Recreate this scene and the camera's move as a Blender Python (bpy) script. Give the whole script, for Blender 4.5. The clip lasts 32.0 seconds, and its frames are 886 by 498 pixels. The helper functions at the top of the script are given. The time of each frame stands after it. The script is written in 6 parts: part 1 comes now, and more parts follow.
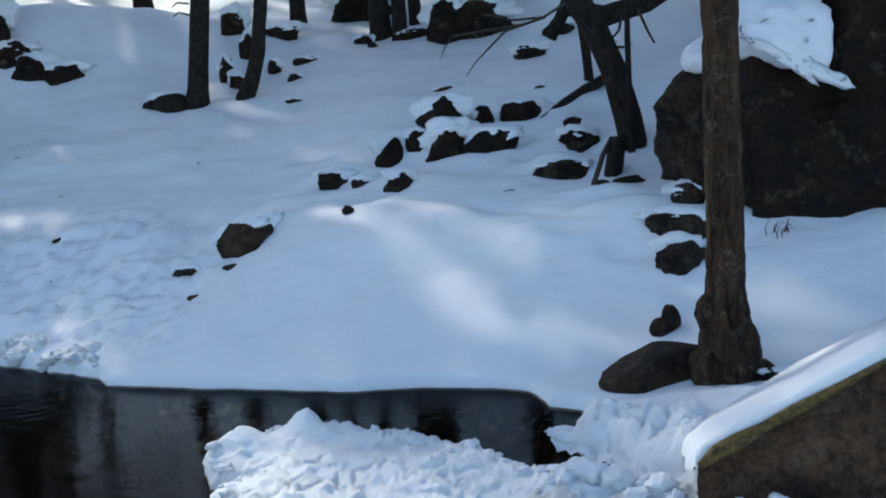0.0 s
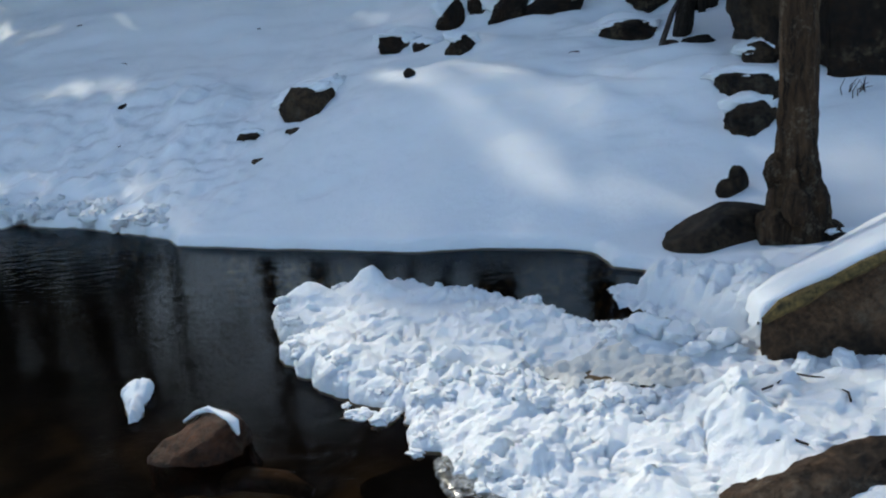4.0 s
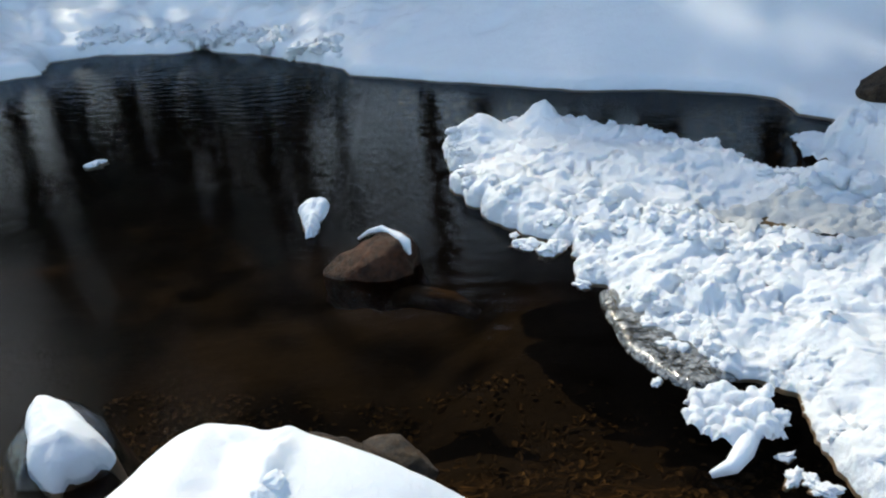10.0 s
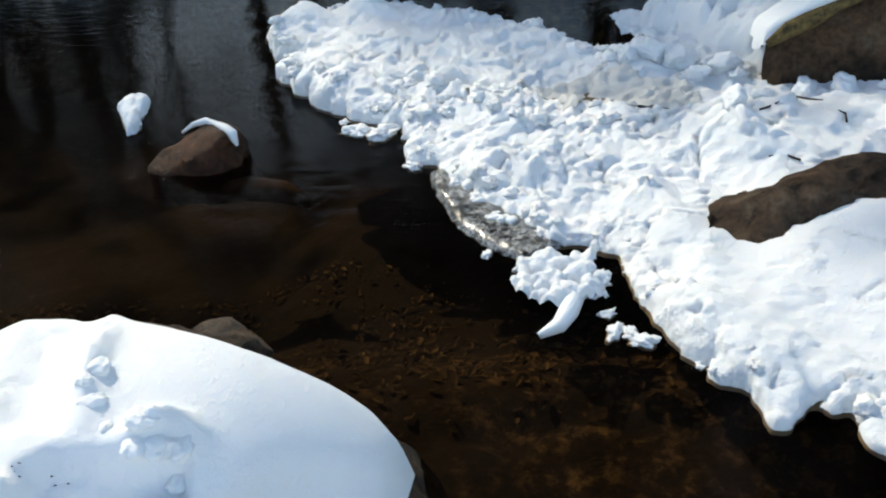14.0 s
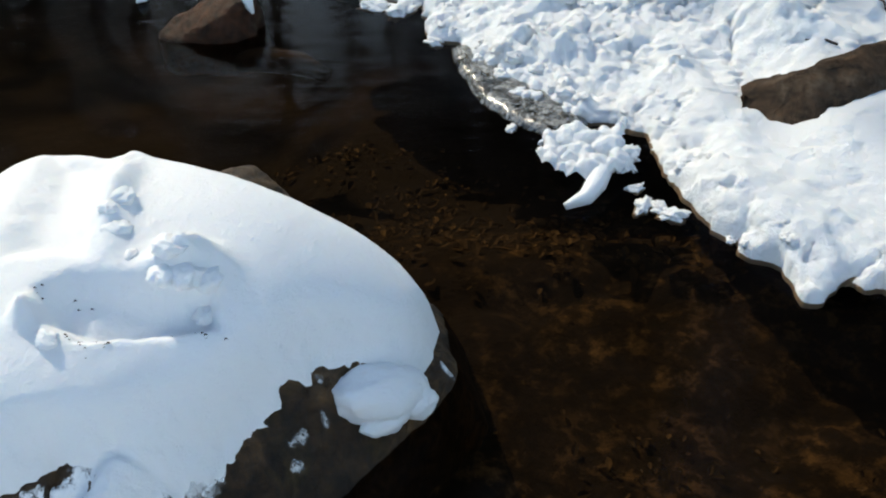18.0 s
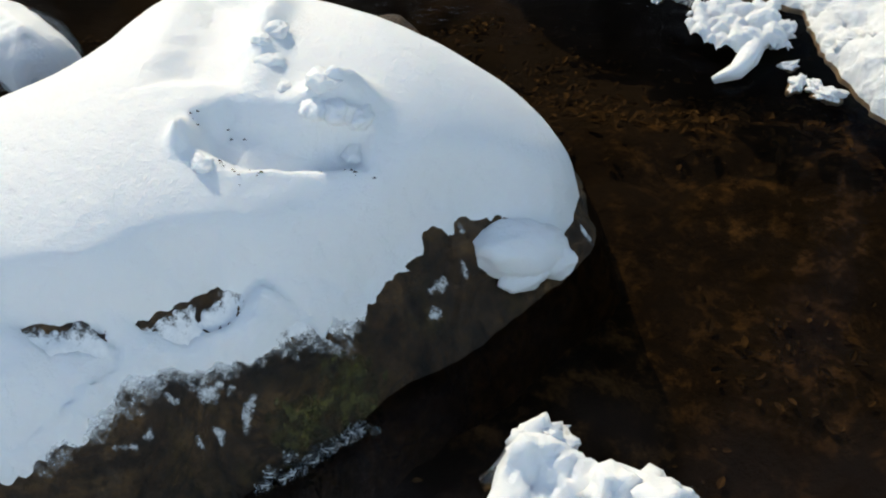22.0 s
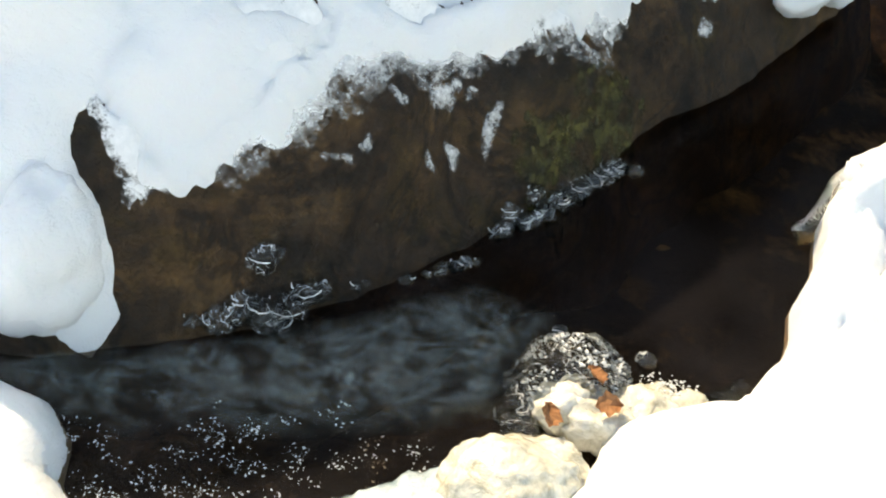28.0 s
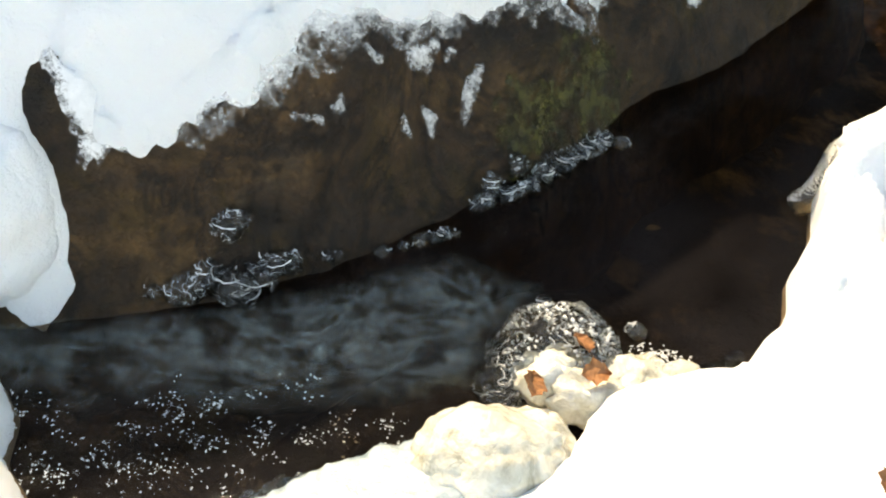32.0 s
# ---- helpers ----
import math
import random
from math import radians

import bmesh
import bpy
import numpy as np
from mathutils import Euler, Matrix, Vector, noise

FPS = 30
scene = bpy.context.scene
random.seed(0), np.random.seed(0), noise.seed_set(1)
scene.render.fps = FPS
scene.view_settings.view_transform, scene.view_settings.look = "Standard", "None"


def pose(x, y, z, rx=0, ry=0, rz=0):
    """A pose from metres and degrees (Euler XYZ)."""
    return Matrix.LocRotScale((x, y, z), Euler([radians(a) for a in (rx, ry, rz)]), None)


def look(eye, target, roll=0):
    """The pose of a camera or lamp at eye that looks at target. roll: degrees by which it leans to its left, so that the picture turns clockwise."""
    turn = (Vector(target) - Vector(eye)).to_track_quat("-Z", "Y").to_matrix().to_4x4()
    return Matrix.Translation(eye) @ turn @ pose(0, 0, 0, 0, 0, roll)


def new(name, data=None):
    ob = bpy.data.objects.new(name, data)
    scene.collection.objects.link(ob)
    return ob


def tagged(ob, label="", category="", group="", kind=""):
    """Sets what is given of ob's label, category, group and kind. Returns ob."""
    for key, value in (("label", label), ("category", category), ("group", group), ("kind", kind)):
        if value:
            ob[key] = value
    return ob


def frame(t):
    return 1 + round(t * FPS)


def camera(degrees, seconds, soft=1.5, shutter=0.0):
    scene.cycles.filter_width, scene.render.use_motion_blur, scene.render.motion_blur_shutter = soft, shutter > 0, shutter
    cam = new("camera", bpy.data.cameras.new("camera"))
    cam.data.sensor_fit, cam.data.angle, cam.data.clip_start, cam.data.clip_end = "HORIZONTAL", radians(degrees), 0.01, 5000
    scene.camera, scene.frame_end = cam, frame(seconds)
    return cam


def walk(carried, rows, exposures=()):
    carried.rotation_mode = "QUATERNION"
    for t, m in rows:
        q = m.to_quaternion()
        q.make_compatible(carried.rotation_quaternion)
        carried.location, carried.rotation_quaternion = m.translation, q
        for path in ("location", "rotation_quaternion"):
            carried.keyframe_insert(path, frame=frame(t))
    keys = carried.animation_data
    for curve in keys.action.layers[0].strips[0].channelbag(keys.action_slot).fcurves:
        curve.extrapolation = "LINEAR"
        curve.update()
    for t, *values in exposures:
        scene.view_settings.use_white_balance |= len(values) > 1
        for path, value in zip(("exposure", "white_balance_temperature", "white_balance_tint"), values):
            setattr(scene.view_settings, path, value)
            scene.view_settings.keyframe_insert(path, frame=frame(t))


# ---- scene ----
cam = camera(48.7, 32.0, 2.0)
PATH = [
    (0, (0.238, 0.042, 1.773), (0.186, 1.998, 1.36), -5.5),
    (0.5, (0.235, 0.045, 1.77), (0.167, 1.992, 1.318), -5.9),
    (1, (0.221, 0.043, 1.754), (0.152, 1.981, 1.267), -5.5),
    (1.5, (0.221, 0.047, 1.745), (0.145, 1.976, 1.223), -5.6),
    (2, (0.225, 0.046, 1.738), (0.146, 1.965, 1.181), -5.7),
    (2.5, (0.228, 0.046, 1.728), (0.127, 1.955, 1.14), -5.7),
    (3, (0.226, 0.046, 1.713), (0.102, 1.945, 1.099), -5.9),
    (3.5, (0.217, 0.036, 1.712), (0.057, 1.929, 1.087), -6.6),
    (4, (0.218, 0.027, 1.701), (0.022, 1.91, 1.056), -6.6),
    (4.5, (0.209, 0.021, 1.688), (-0.011, 1.891, 1.014), -6.5),
    (6.5, (0.192, 0.025, 1.676), (-0.087, 1.852, 0.911), -6.7),
    (7, (0.185, 0.021, 1.668), (-0.135, 1.832, 0.882), -6.6),
    (7.5, (0.184, 0.019, 1.66), (-0.177, 1.825, 0.88), -7.0),
    (8, (0.172, 0.013, 1.659), (-0.236, 1.807, 0.873), -7.0),
    (8.5, (0.17, 0.005, 1.652), (-0.276, 1.78, 0.845), -7.0),
    (9, (0.16, -0.001, 1.651), (-0.319, 1.758, 0.829), -7.3),
    (9.5, (0.146, -0.003, 1.646), (-0.369, 1.732, 0.794), -7.5),
    (10, (0.15, -0.007, 1.637), (-0.367, 1.709, 0.749), -7.4),
    (10.5, (0.144, -0.007, 1.63), (-0.39, 1.695, 0.724), -7.5),
    (11, (0.143, -0.011, 1.619), (-0.365, 1.674, 0.67), -7.2),
    (11.5, (0.145, -0.013, 1.607), (-0.341, 1.654, 0.614), -7.5),
    (12, (0.151, -0.021, 1.598), (-0.281, 1.64, 0.572), -7.4),
    (12.5, (0.164, -0.03, 1.594), (-0.216, 1.631, 0.546), -7.2),
    (13, (0.171, -0.033, 1.591), (-0.15, 1.634, 0.533), -6.5),
    (13.5, (0.181, -0.029, 1.582), (-0.079, 1.64, 0.511), -6.0),
    (14, (0.194, -0.035, 1.577), (-0.017, 1.629, 0.489), -5.9),
    (14.5, (0.203, -0.038, 1.57), (0.054, 1.621, 0.462), -5.9),
    (16.5, (0.157, -0.068, 1.536), (0.031, 1.547, 0.363), -3.6),
    (17, (0.118, -0.063, 1.442), (-0.027, 1.548, 0.266), -4.1),
    (17.5, (0.105, -0.069, 1.425), (-0.074, 1.524, 0.229), -3.9),
    (18, (0.101, -0.076, 1.42), (-0.093, 1.503, 0.208), -3.5),
    (18.5, (0.095, -0.088, 1.41), (-0.105, 1.483, 0.188), -3.2),
    (19, (0.092, -0.093, 1.4), (-0.133, 1.451, 0.149), -3.4),
    (19.5, (0.082, -0.089, 1.39), (-0.163, 1.433, 0.115), -3.5),
    (20, (0.073, -0.092, 1.37), (-0.21, 1.399, 0.067), -4.3),
    (20.5, (0.063, -0.089, 1.366), (-0.251, 1.38, 0.045), -4.6),
    (21, (0.056, -0.104, 1.348), (-0.284, 1.36, 0.029), -4.6),
    (21.5, (0.027, -0.11, 1.343), (-0.331, 1.348, 0.022), -4.7),
    (22, (0.005, -0.117, 1.328), (-0.366, 1.31, -0.024), -4.7),
    (22.5, (-0.002, -0.127, 1.313), (-0.411, 1.263, -0.066), -5.7),
    (23, (-0.017, -0.136, 1.296), (-0.415, 1.23, -0.11), -5.0),
    (23.5, (-0.024, -0.148, 1.288), (-0.434, 1.196, -0.135), -5.1),
    (24, (-0.041, -0.156, 1.266), (-0.461, 1.12, -0.216), -5.0),
    (24.5, (-0.058, -0.144, 1.229), (-0.492, 1.133, -0.248), -5.1),
    (25, (-0.072, -0.14, 1.172), (-0.566, 1.072, -0.34), -7.3),
    (25.5, (-0.087, -0.124, 1.154), (-0.6, 1.04, -0.39), -8.6),
    (27.5, (-0.409, -0.107, 0.936), (-0.678, 1.179, -0.571), -1.2),
    (28, (-0.439, -0.099, 0.869), (-0.711, 1.197, -0.63), -0.6),
    (28.5, (-0.439, -0.126, 0.808), (-0.652, 1.193, -0.681), -0.1),
    (29, (-0.401, -0.116, 0.794), (-0.665, 1.205, -0.684), -1.2),
    (29.5, (-0.403, -0.106, 0.786), (-0.702, 1.204, -0.696), -1.8),
    (30, (-0.402, -0.107, 0.779), (-0.692, 1.203, -0.703), -1.3),
    (30.5, (-0.416, -0.105, 0.784), (-0.68, 1.217, -0.693), -0.4),
    (31, (-0.413, -0.102, 0.785), (-0.683, 1.225, -0.687), -0.6),
    (31.5, (-0.412, -0.108, 0.78), (-0.69, 1.232, -0.678), -0.7),
    (32, (-0.423, -0.106, 0.778), (-0.687, 1.24, -0.677), -0.2),
]
walk(cam, [(t, look(eye, target, roll)) for t, eye, target, roll in PATH],
     [(0, 0.20, 6350, 4), (2, 0.14, 6500, 4), (4, 0.14, 6700, 4), (7, 0.14, 6780, 4), (9, 0.32, 6850, 4), (13, 0.40, 7300, 4), (19, 0.22, 7450, 4), (24, 0.20, 8300, 4), (25.5, 0.30, 8700, 5), (28, 1.03, 9800, 6), (32, 1.16, 10300, 7)])

# ---- light ----
SUN_EL, SUN_AZ = 42.0, -38.0          # degrees above the horizon; azimuth from +y, minus is to the left
world = bpy.data.worlds.new("sky")
scene.world = world
world.use_nodes = True
wn = world.node_tree.nodes
sky = wn.new("ShaderNodeTexSky")
sky.sky_type, sky.sun_disc = "NISHITA", False
sky.sun_elevation, sky.sun_rotation = radians(SUN_EL), radians(SUN_AZ)
wn["Background"].inputs[1].default_value = 0.22
world.node_tree.links.new(sky.outputs[0], wn["Background"].inputs[0])
sun = new("sun", bpy.data.lights.new("sun", "SUN"))
sun.data.energy, sun.data.angle, sun.data.color = 2.8, radians(1.0), (1.0, 0.93, 0.82)
_e, _a = radians(SUN_EL), radians(SUN_AZ)
sun.matrix_world = look((8 * math.sin(_a) * math.cos(_e), 8 * math.cos(_a) * math.cos(_e), 8 * math.sin(_e)), (0, 0, 0))


# ---- materials ----
class Mat:
    """A small builder of node materials."""

    def __init__(self, name):
        self.m = bpy.data.materials.new(name)
        self.m.use_nodes = True
        self.t = self.m.node_tree
        self.b = self.t.nodes["Principled BSDF"]
        co = self.t.nodes.new("ShaderNodeTexCoord")
        self.co = co.outputs["Object"]

    def node(self, kind, **sockets):
        n = self.t.nodes.new(kind)
        for k, v in sockets.items():
            self.put(n.inputs[k.replace("_", " ")], v)
        return n

    def put(self, sock, v):
        if isinstance(v, bpy.types.NodeSocket):
            self.t.links.new(v, sock)
        else:
            sock.default_value = v

    def noise(self, scale, detail=5.0, rough=0.6, dist=0.0, co=None):
        n = self.node("ShaderNodeTexNoise", Vector=co or self.co, Scale=scale, Detail=detail, Roughness=rough, Distortion=dist)
        return n.outputs["Fac"]

    def ramp(self, fac, *stops):
        n = self.node("ShaderNodeValToRGB", Fac=fac)
        e = n.color_ramp.elements
        while len(e) < len(stops):
            e.new(0.5)
        for el, (p, c) in zip(e, stops):
            el.position, el.color = p, (*c, 1) if len(c) == 3 else c
        return n.outputs["Color"]

    def mix(self, fac, a, b, mode="MIX"):
        n = self.t.nodes.new("ShaderNodeMix")
        n.data_type, n.blend_type = "RGBA", mode
        for i, v in ((0, fac), (6, a), (7, b)):
            if not isinstance(v, bpy.types.NodeSocket) and i > 0 and len(v) == 3:
                v = (*v, 1)
            self.put(n.inputs[i], v)
        return n.outputs[2]

    def maths(self, op, a, b=0.0):
        n = self.t.nodes.new("ShaderNodeMath")
        n.operation = op
        self.put(n.inputs[0], a)
        self.put(n.inputs[1], b)
        return n.outputs[0]

    def bump(self, height, strength=0.5, distance=0.01, normal=None):
        n = self.node("ShaderNodeBump", Height=height, Strength=strength, Distance=distance)
        if normal:
            self.put(n.inputs["Normal"], normal)
        return n.outputs["Normal"]

    def stretch(self, x, y, z):
        n = self.node("ShaderNodeMapping", Vector=self.co, Scale=(x, y, z))
        return n.outputs["Vector"]

    def done(self, **sockets):
        for k, v in sockets.items():
            if isinstance(v, tuple) and k.endswith("Color"):
                v = (*v, 1)
            self.put(self.b.inputs[k.replace("_", " ")], v)
        return self.m


def snow_material(name, tone, grain, dirt):
    s = Mat(name)
    big, fine, spark = s.noise(1.6, 4), s.noise(grain, 8, 0.7), s.noise(420, 2)
    col = s.ramp(big, (0.3, tuple(c * 0.95 for c in tone)), (0.7, tone))
    if dirt:
        spots = s.ramp(s.noise(9, 7, 0.75), (0.60, (0, 0, 0)), (0.78, (1, 1, 1)))
        col = s.mix(s.maths("MULTIPLY", spots, dirt), col, (0.42, 0.36, 0.27))
    n = s.bump(fine, 0.5, 0.018 if grain < 40 else 0.032)
    n = s.bump(spark, 0.25, 0.002, n)
    return s.done(Base_Color=col, Roughness=0.55, Normal=n, Subsurface_Weight=0.15, Subsurface_Radius=(0.02, 0.03, 0.04), Subsurface_Scale=0.5)


def rock_material(name, dark, light, lichen, moss=0.0, wet=0.75):
    r = Mat(name)
    big, mid, fine = r.noise(4.0, 6, 0.7, 0.6), r.noise(22, 9, 0.75, 0.3), r.noise(110, 6, 0.7)
    col = r.ramp(big, (0.38, dark), (0.62, light))
    col = r.mix(0.85, col, r.ramp(mid, (0.38, (0.25, 0.23, 0.2)), (0.62, (1.6, 1.5, 1.35))), "MULTIPLY")
    col = r.mix(r.ramp(r.noise(6.5, 9, 0.8), (0.55, (0, 0, 0)), (0.66, (1, 1, 1))), col, lichen)
    if moss:
        col = r.mix(r.ramp(r.noise(4.5, 8, 0.75), (0.62 - moss * 0.2, (0, 0, 0)), (0.70 - moss * 0.2, (1, 1, 1))), col, (0.075, 0.095, 0.015))
    n = r.bump(mid, 1.0, 0.05)
    n = r.bump(fine, 0.9, 0.010, n)
    return r.done(Base_Color=col, Roughness=wet, Normal=n, Specular_IOR_Level=0.25)


def bark_material(name, dark, light, speck):
    r = Mat(name)
    tall = r.stretch(1, 1, 0.16)
    big, fine = r.noise(26, 6, 0.7, 0.5, tall), r.noise(110, 5, 0.7, 0, tall)
    col = r.ramp(big, (0.35, dark), (0.68, light))
    col = r.mix(r.ramp(r.noise(13, 8, 0.85), (0.53, (0, 0, 0)), (0.66, (0.9, 0.9, 0.9))), col, speck)
    n = r.bump(big, 1.0, 0.03)
    n = r.bump(fine, 0.6, 0.006, n)
    return r.done(Base_Color=col, Roughness=0.85, Normal=n, Specular_IOR_Level=0.2)


def boulder_material():
    """Weathered brown rock: ochre and olive stains, pale worn spots, dark cracks."""
    r = Mat("boulder_rock")
    big, stain, mid, fine = r.noise(5, 6, 0.7, 0.8), r.noise(9, 8, 0.75, 0.5), r.noise(38, 8, 0.78, 0.4), r.noise(160, 5, 0.7)
    col = r.ramp(big, (0.36, (0.016, 0.008, 0.004)), (0.50, (0.070, 0.036, 0.014)), (0.64, (0.17, 0.092, 0.034)))
    col = r.mix(r.ramp(stain, (0.50, (0, 0, 0)), (0.66, (0.75, 0.75, 0.75))), col, (0.095, 0.062, 0.014))
    col = r.mix(r.ramp(r.noise(7, 9, 0.82, 0.3), (0.57, (0, 0, 0)), (0.70, (0.8, 0.8, 0.8))), col, (0.15, 0.112, 0.072))
    col = r.mix(0.9, col, r.ramp(mid, (0.36, (0.22, 0.19, 0.16)), (0.52, (0.95, 0.92, 0.88)), (0.68, (1.75, 1.65, 1.5))), "MULTIPLY")
    thin_lines = r.maths("ABSOLUTE", r.maths("SUBTRACT", r.noise(4.5, 6, 0.65, 1.2), 0.5))
    crack = r.ramp(thin_lines, (0.0, (0.12, 0.1, 0.09)), (0.03, (1, 1, 1)))
    col = r.mix(0.8, col, crack, "MULTIPLY")
    n = r.bump(mid, 1.0, 0.03)
    n = r.bump(crack, 0.6, 0.006, n)
    n = r.bump(fine, 0.9, 0.006, n)
    return r.done(Base_Color=col, Roughness=r.ramp(stain, (0.3, (0.35, 0.35, 0.35)), (0.7, (0.8, 0.8, 0.8))), Normal=n)


def plain(name, dark, light, scale, rough):
    r = Mat(name)
    return r.done(Base_Color=r.ramp(r.noise(scale, 6, 0.7), (0.35, dark), (0.65, light)), Roughness=rough, Normal=r.bump(r.noise(scale * 3, 5), 0.4, 0.004))


SNOW = snow_material("snow", (0.84, 0.87, 0.9), 30, 0)
SNOW_BANK = snow_material("bank_snow", (0.84, 0.87, 0.9), 11, 0.10)
SNOW_CRUST = snow_material("crusted_snow", (0.82, 0.85, 0.88), 55, 0.30)
ROCK = rock_material("brown_rock", (0.010, 0.007, 0.005), (0.075, 0.050, 0.030), (0.10, 0.085, 0.06))
ROCK_CLIFF = rock_material("cliff_rock", (0.005, 0.003, 0.0015), (0.030, 0.016, 0.007), (0.13, 0.10, 0.06))
ROCK_TAN = rock_material("tan_rock", (0.026, 0.017, 0.011), (0.12, 0.074, 0.046), (0.15, 0.11, 0.075))
ROCK_DULL = rock_material("dull_brown_rock", (0.045, 0.030, 0.020), (0.16, 0.098, 0.058), (0.18, 0.13, 0.085))
EDGE_MOSS = plain("edge_moss", (0.03, 0.022, 0.006), (0.17, 0.115, 0.035), 40, 0.9)
ROCK_RED = rock_material("reddish_rock", (0.02, 0.011, 0.007), (0.15, 0.062, 0.032), (0.15, 0.12, 0.068), 0.0, 0.5)
ROCK_MOSS = boulder_material()
BARK = bark_material("bark", (0.006, 0.004, 0.003), (0.085, 0.050, 0.026), (0.17, 0.14, 0.10))
BARK_DARK = bark_material("dark_bark", (0.008, 0.006, 0.005), (0.032, 0.024, 0.018), (0.06, 0.055, 0.045))


def bed_material():
    """Sunken leaves and gravel, painted darker with depth for light the water would absorb."""
    r = Mat("stream_bed")
    big, mid, fine = r.noise(1.7, 5, 0.65, 0.3), r.noise(17, 8, 0.72, 0.2), r.noise(70, 5, 0.7)
    leaf = r.noise(15, 6, 0.65, 0.15)
    patches = r.ramp(leaf, (0.40, (0.007, 0.005, 0.003)), (0.51, (0.030, 0.021, 0.011)), (0.64, (0.20, 0.145, 0.074)))
    col = r.mix(r.ramp(big, (0.40, (0, 0, 0)), (0.54, (1, 1, 1))), (0.009, 0.006, 0.004), patches)
    col = r.mix(0.85, col, r.ramp(mid, (0.36, (0.18, 0.15, 0.12)), (0.64, (1.5, 1.4, 1.2))), "MULTIPLY")
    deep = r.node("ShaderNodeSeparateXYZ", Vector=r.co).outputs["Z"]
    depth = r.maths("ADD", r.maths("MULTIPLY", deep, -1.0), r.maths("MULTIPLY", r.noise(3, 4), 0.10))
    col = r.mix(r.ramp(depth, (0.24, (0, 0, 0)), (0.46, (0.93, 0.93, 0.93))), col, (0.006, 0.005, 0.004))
    return r.done(Base_Color=col, Roughness=0.9, Normal=r.bump(mid, 0.8, 0.03))


def litter_material():
    """Sodden leaves, each of its own brown."""
    r = Mat("sunken_leaf")
    each = r.t.nodes.new("ShaderNodeNewGeometry").outputs["Random Per Island"]
    col = r.ramp(each, (0.0, (0.012, 0.009, 0.005)), (0.5, (0.05, 0.034, 0.016)), (0.85, (0.11, 0.078, 0.037)), (1.0, (0.19, 0.145, 0.07)))
    col = r.mix(0.7, col, r.ramp(r.noise(60, 4, 0.7), (0.35, (0.45, 0.42, 0.4)), (0.65, (1.3, 1.25, 1.2))), "MULTIPLY")
    return r.done(Base_Color=col, Roughness=0.8)


def water_material():
    r = Mat("water")
    out = r.t.nodes["Material Output"]
    wide = r.stretch(0.8, 2.2, 1)
    waves = r.noise(9, 3, 0.5, 0.3, wide)
    fine = r.noise(42, 3, 0.5, 0.4, wide)
    n = r.bump(waves, 0.115, 0.02)
    n = r.bump(fine, 0.04, 0.006, n)
    clear = r.node("ShaderNodeBsdfTransparent", Color=(0.49, 0.395, 0.29, 1))
    gloss = r.node("ShaderNodeBsdfGlossy", Color=(0.86, 0.94, 1, 1), Roughness=0.015, Normal=n)
    fres = r.node("ShaderNodeFresnel", IOR=1.095, Normal=n)
    mixed = r.node("ShaderNodeMixShader", Fac=fres.outputs[0])
    # slight scatter, raised at the near end to stand in for faint reflected sky
    murk_lift = r.node("ShaderNodeBsdfDiffuse", Color=(0.30, 0.26, 0.27, 1))
    lift_near = r.ramp(r.node("ShaderNodeSeparateXYZ", Vector=r.co).outputs["Y"], (0.60, (0.045, 0.045, 0.045)), (1.0, (0.006, 0.006, 0.006)))
    cloud = r.ramp(r.noise(5, 5, 0.65, 0.6), (0.35, (0.1, 0.1, 0.1)), (0.7, (1, 1, 1)))
    body = r.node("ShaderNodeMixShader", Fac=r.maths("MULTIPLY", lift_near, cloud))
    for a, b in ((clear.outputs[0], body.inputs[1]), (murk_lift.outputs[0], body.inputs[2]), (body.outputs[0], mixed.inputs[1]), (gloss.outputs[0], mixed.inputs[2]), (mixed.outputs[0], out.inputs["Surface"])):
        r.t.links.new(a, b)
    return r.m


BED, LITTER, WATER = bed_material(), litter_material(), water_material()


def ice_material(name, tint, rough, cloud):
    """Clear ice: gloss on top, see-through below, with milky bubbles."""
    r = Mat(name)
    out = r.t.nodes["Material Output"]
    n = r.bump(r.noise(38, 4, 0.6, 0.6), 0.3, 0.012)
    clear = r.node("ShaderNodeBsdfTransparent", Color=(*tint, 1))
    gloss = r.node("ShaderNodeBsdfGlossy", Color=(1, 1, 1, 1), Roughness=rough, Normal=n)
    milk = r.node("ShaderNodeBsdfDiffuse", Color=(0.78, 0.8, 0.8, 1), Normal=n)
    fres = r.node("ShaderNodeFresnel", IOR=1.45, Normal=n)
    veil = r.node("ShaderNodeMixShader", Fac=r.ramp(r.noise(34, 8, 0.72, 0.5), (cloud - 0.08, (0, 0, 0)), (min(cloud + 0.28, 1.0), (0.75, 0.75, 0.75))))
    mixed = r.node("ShaderNodeMixShader", Fac=fres.outputs[0])
    for a, b in ((clear.outputs[0], veil.inputs[1]), (milk.outputs[0], veil.inputs[2]), (veil.outputs[0], mixed.inputs[1]), (gloss.outputs[0], mixed.inputs[2]), (mixed.outputs[0], out.inputs["Surface"])):
        r.t.links.new(a, b)
    return r.m


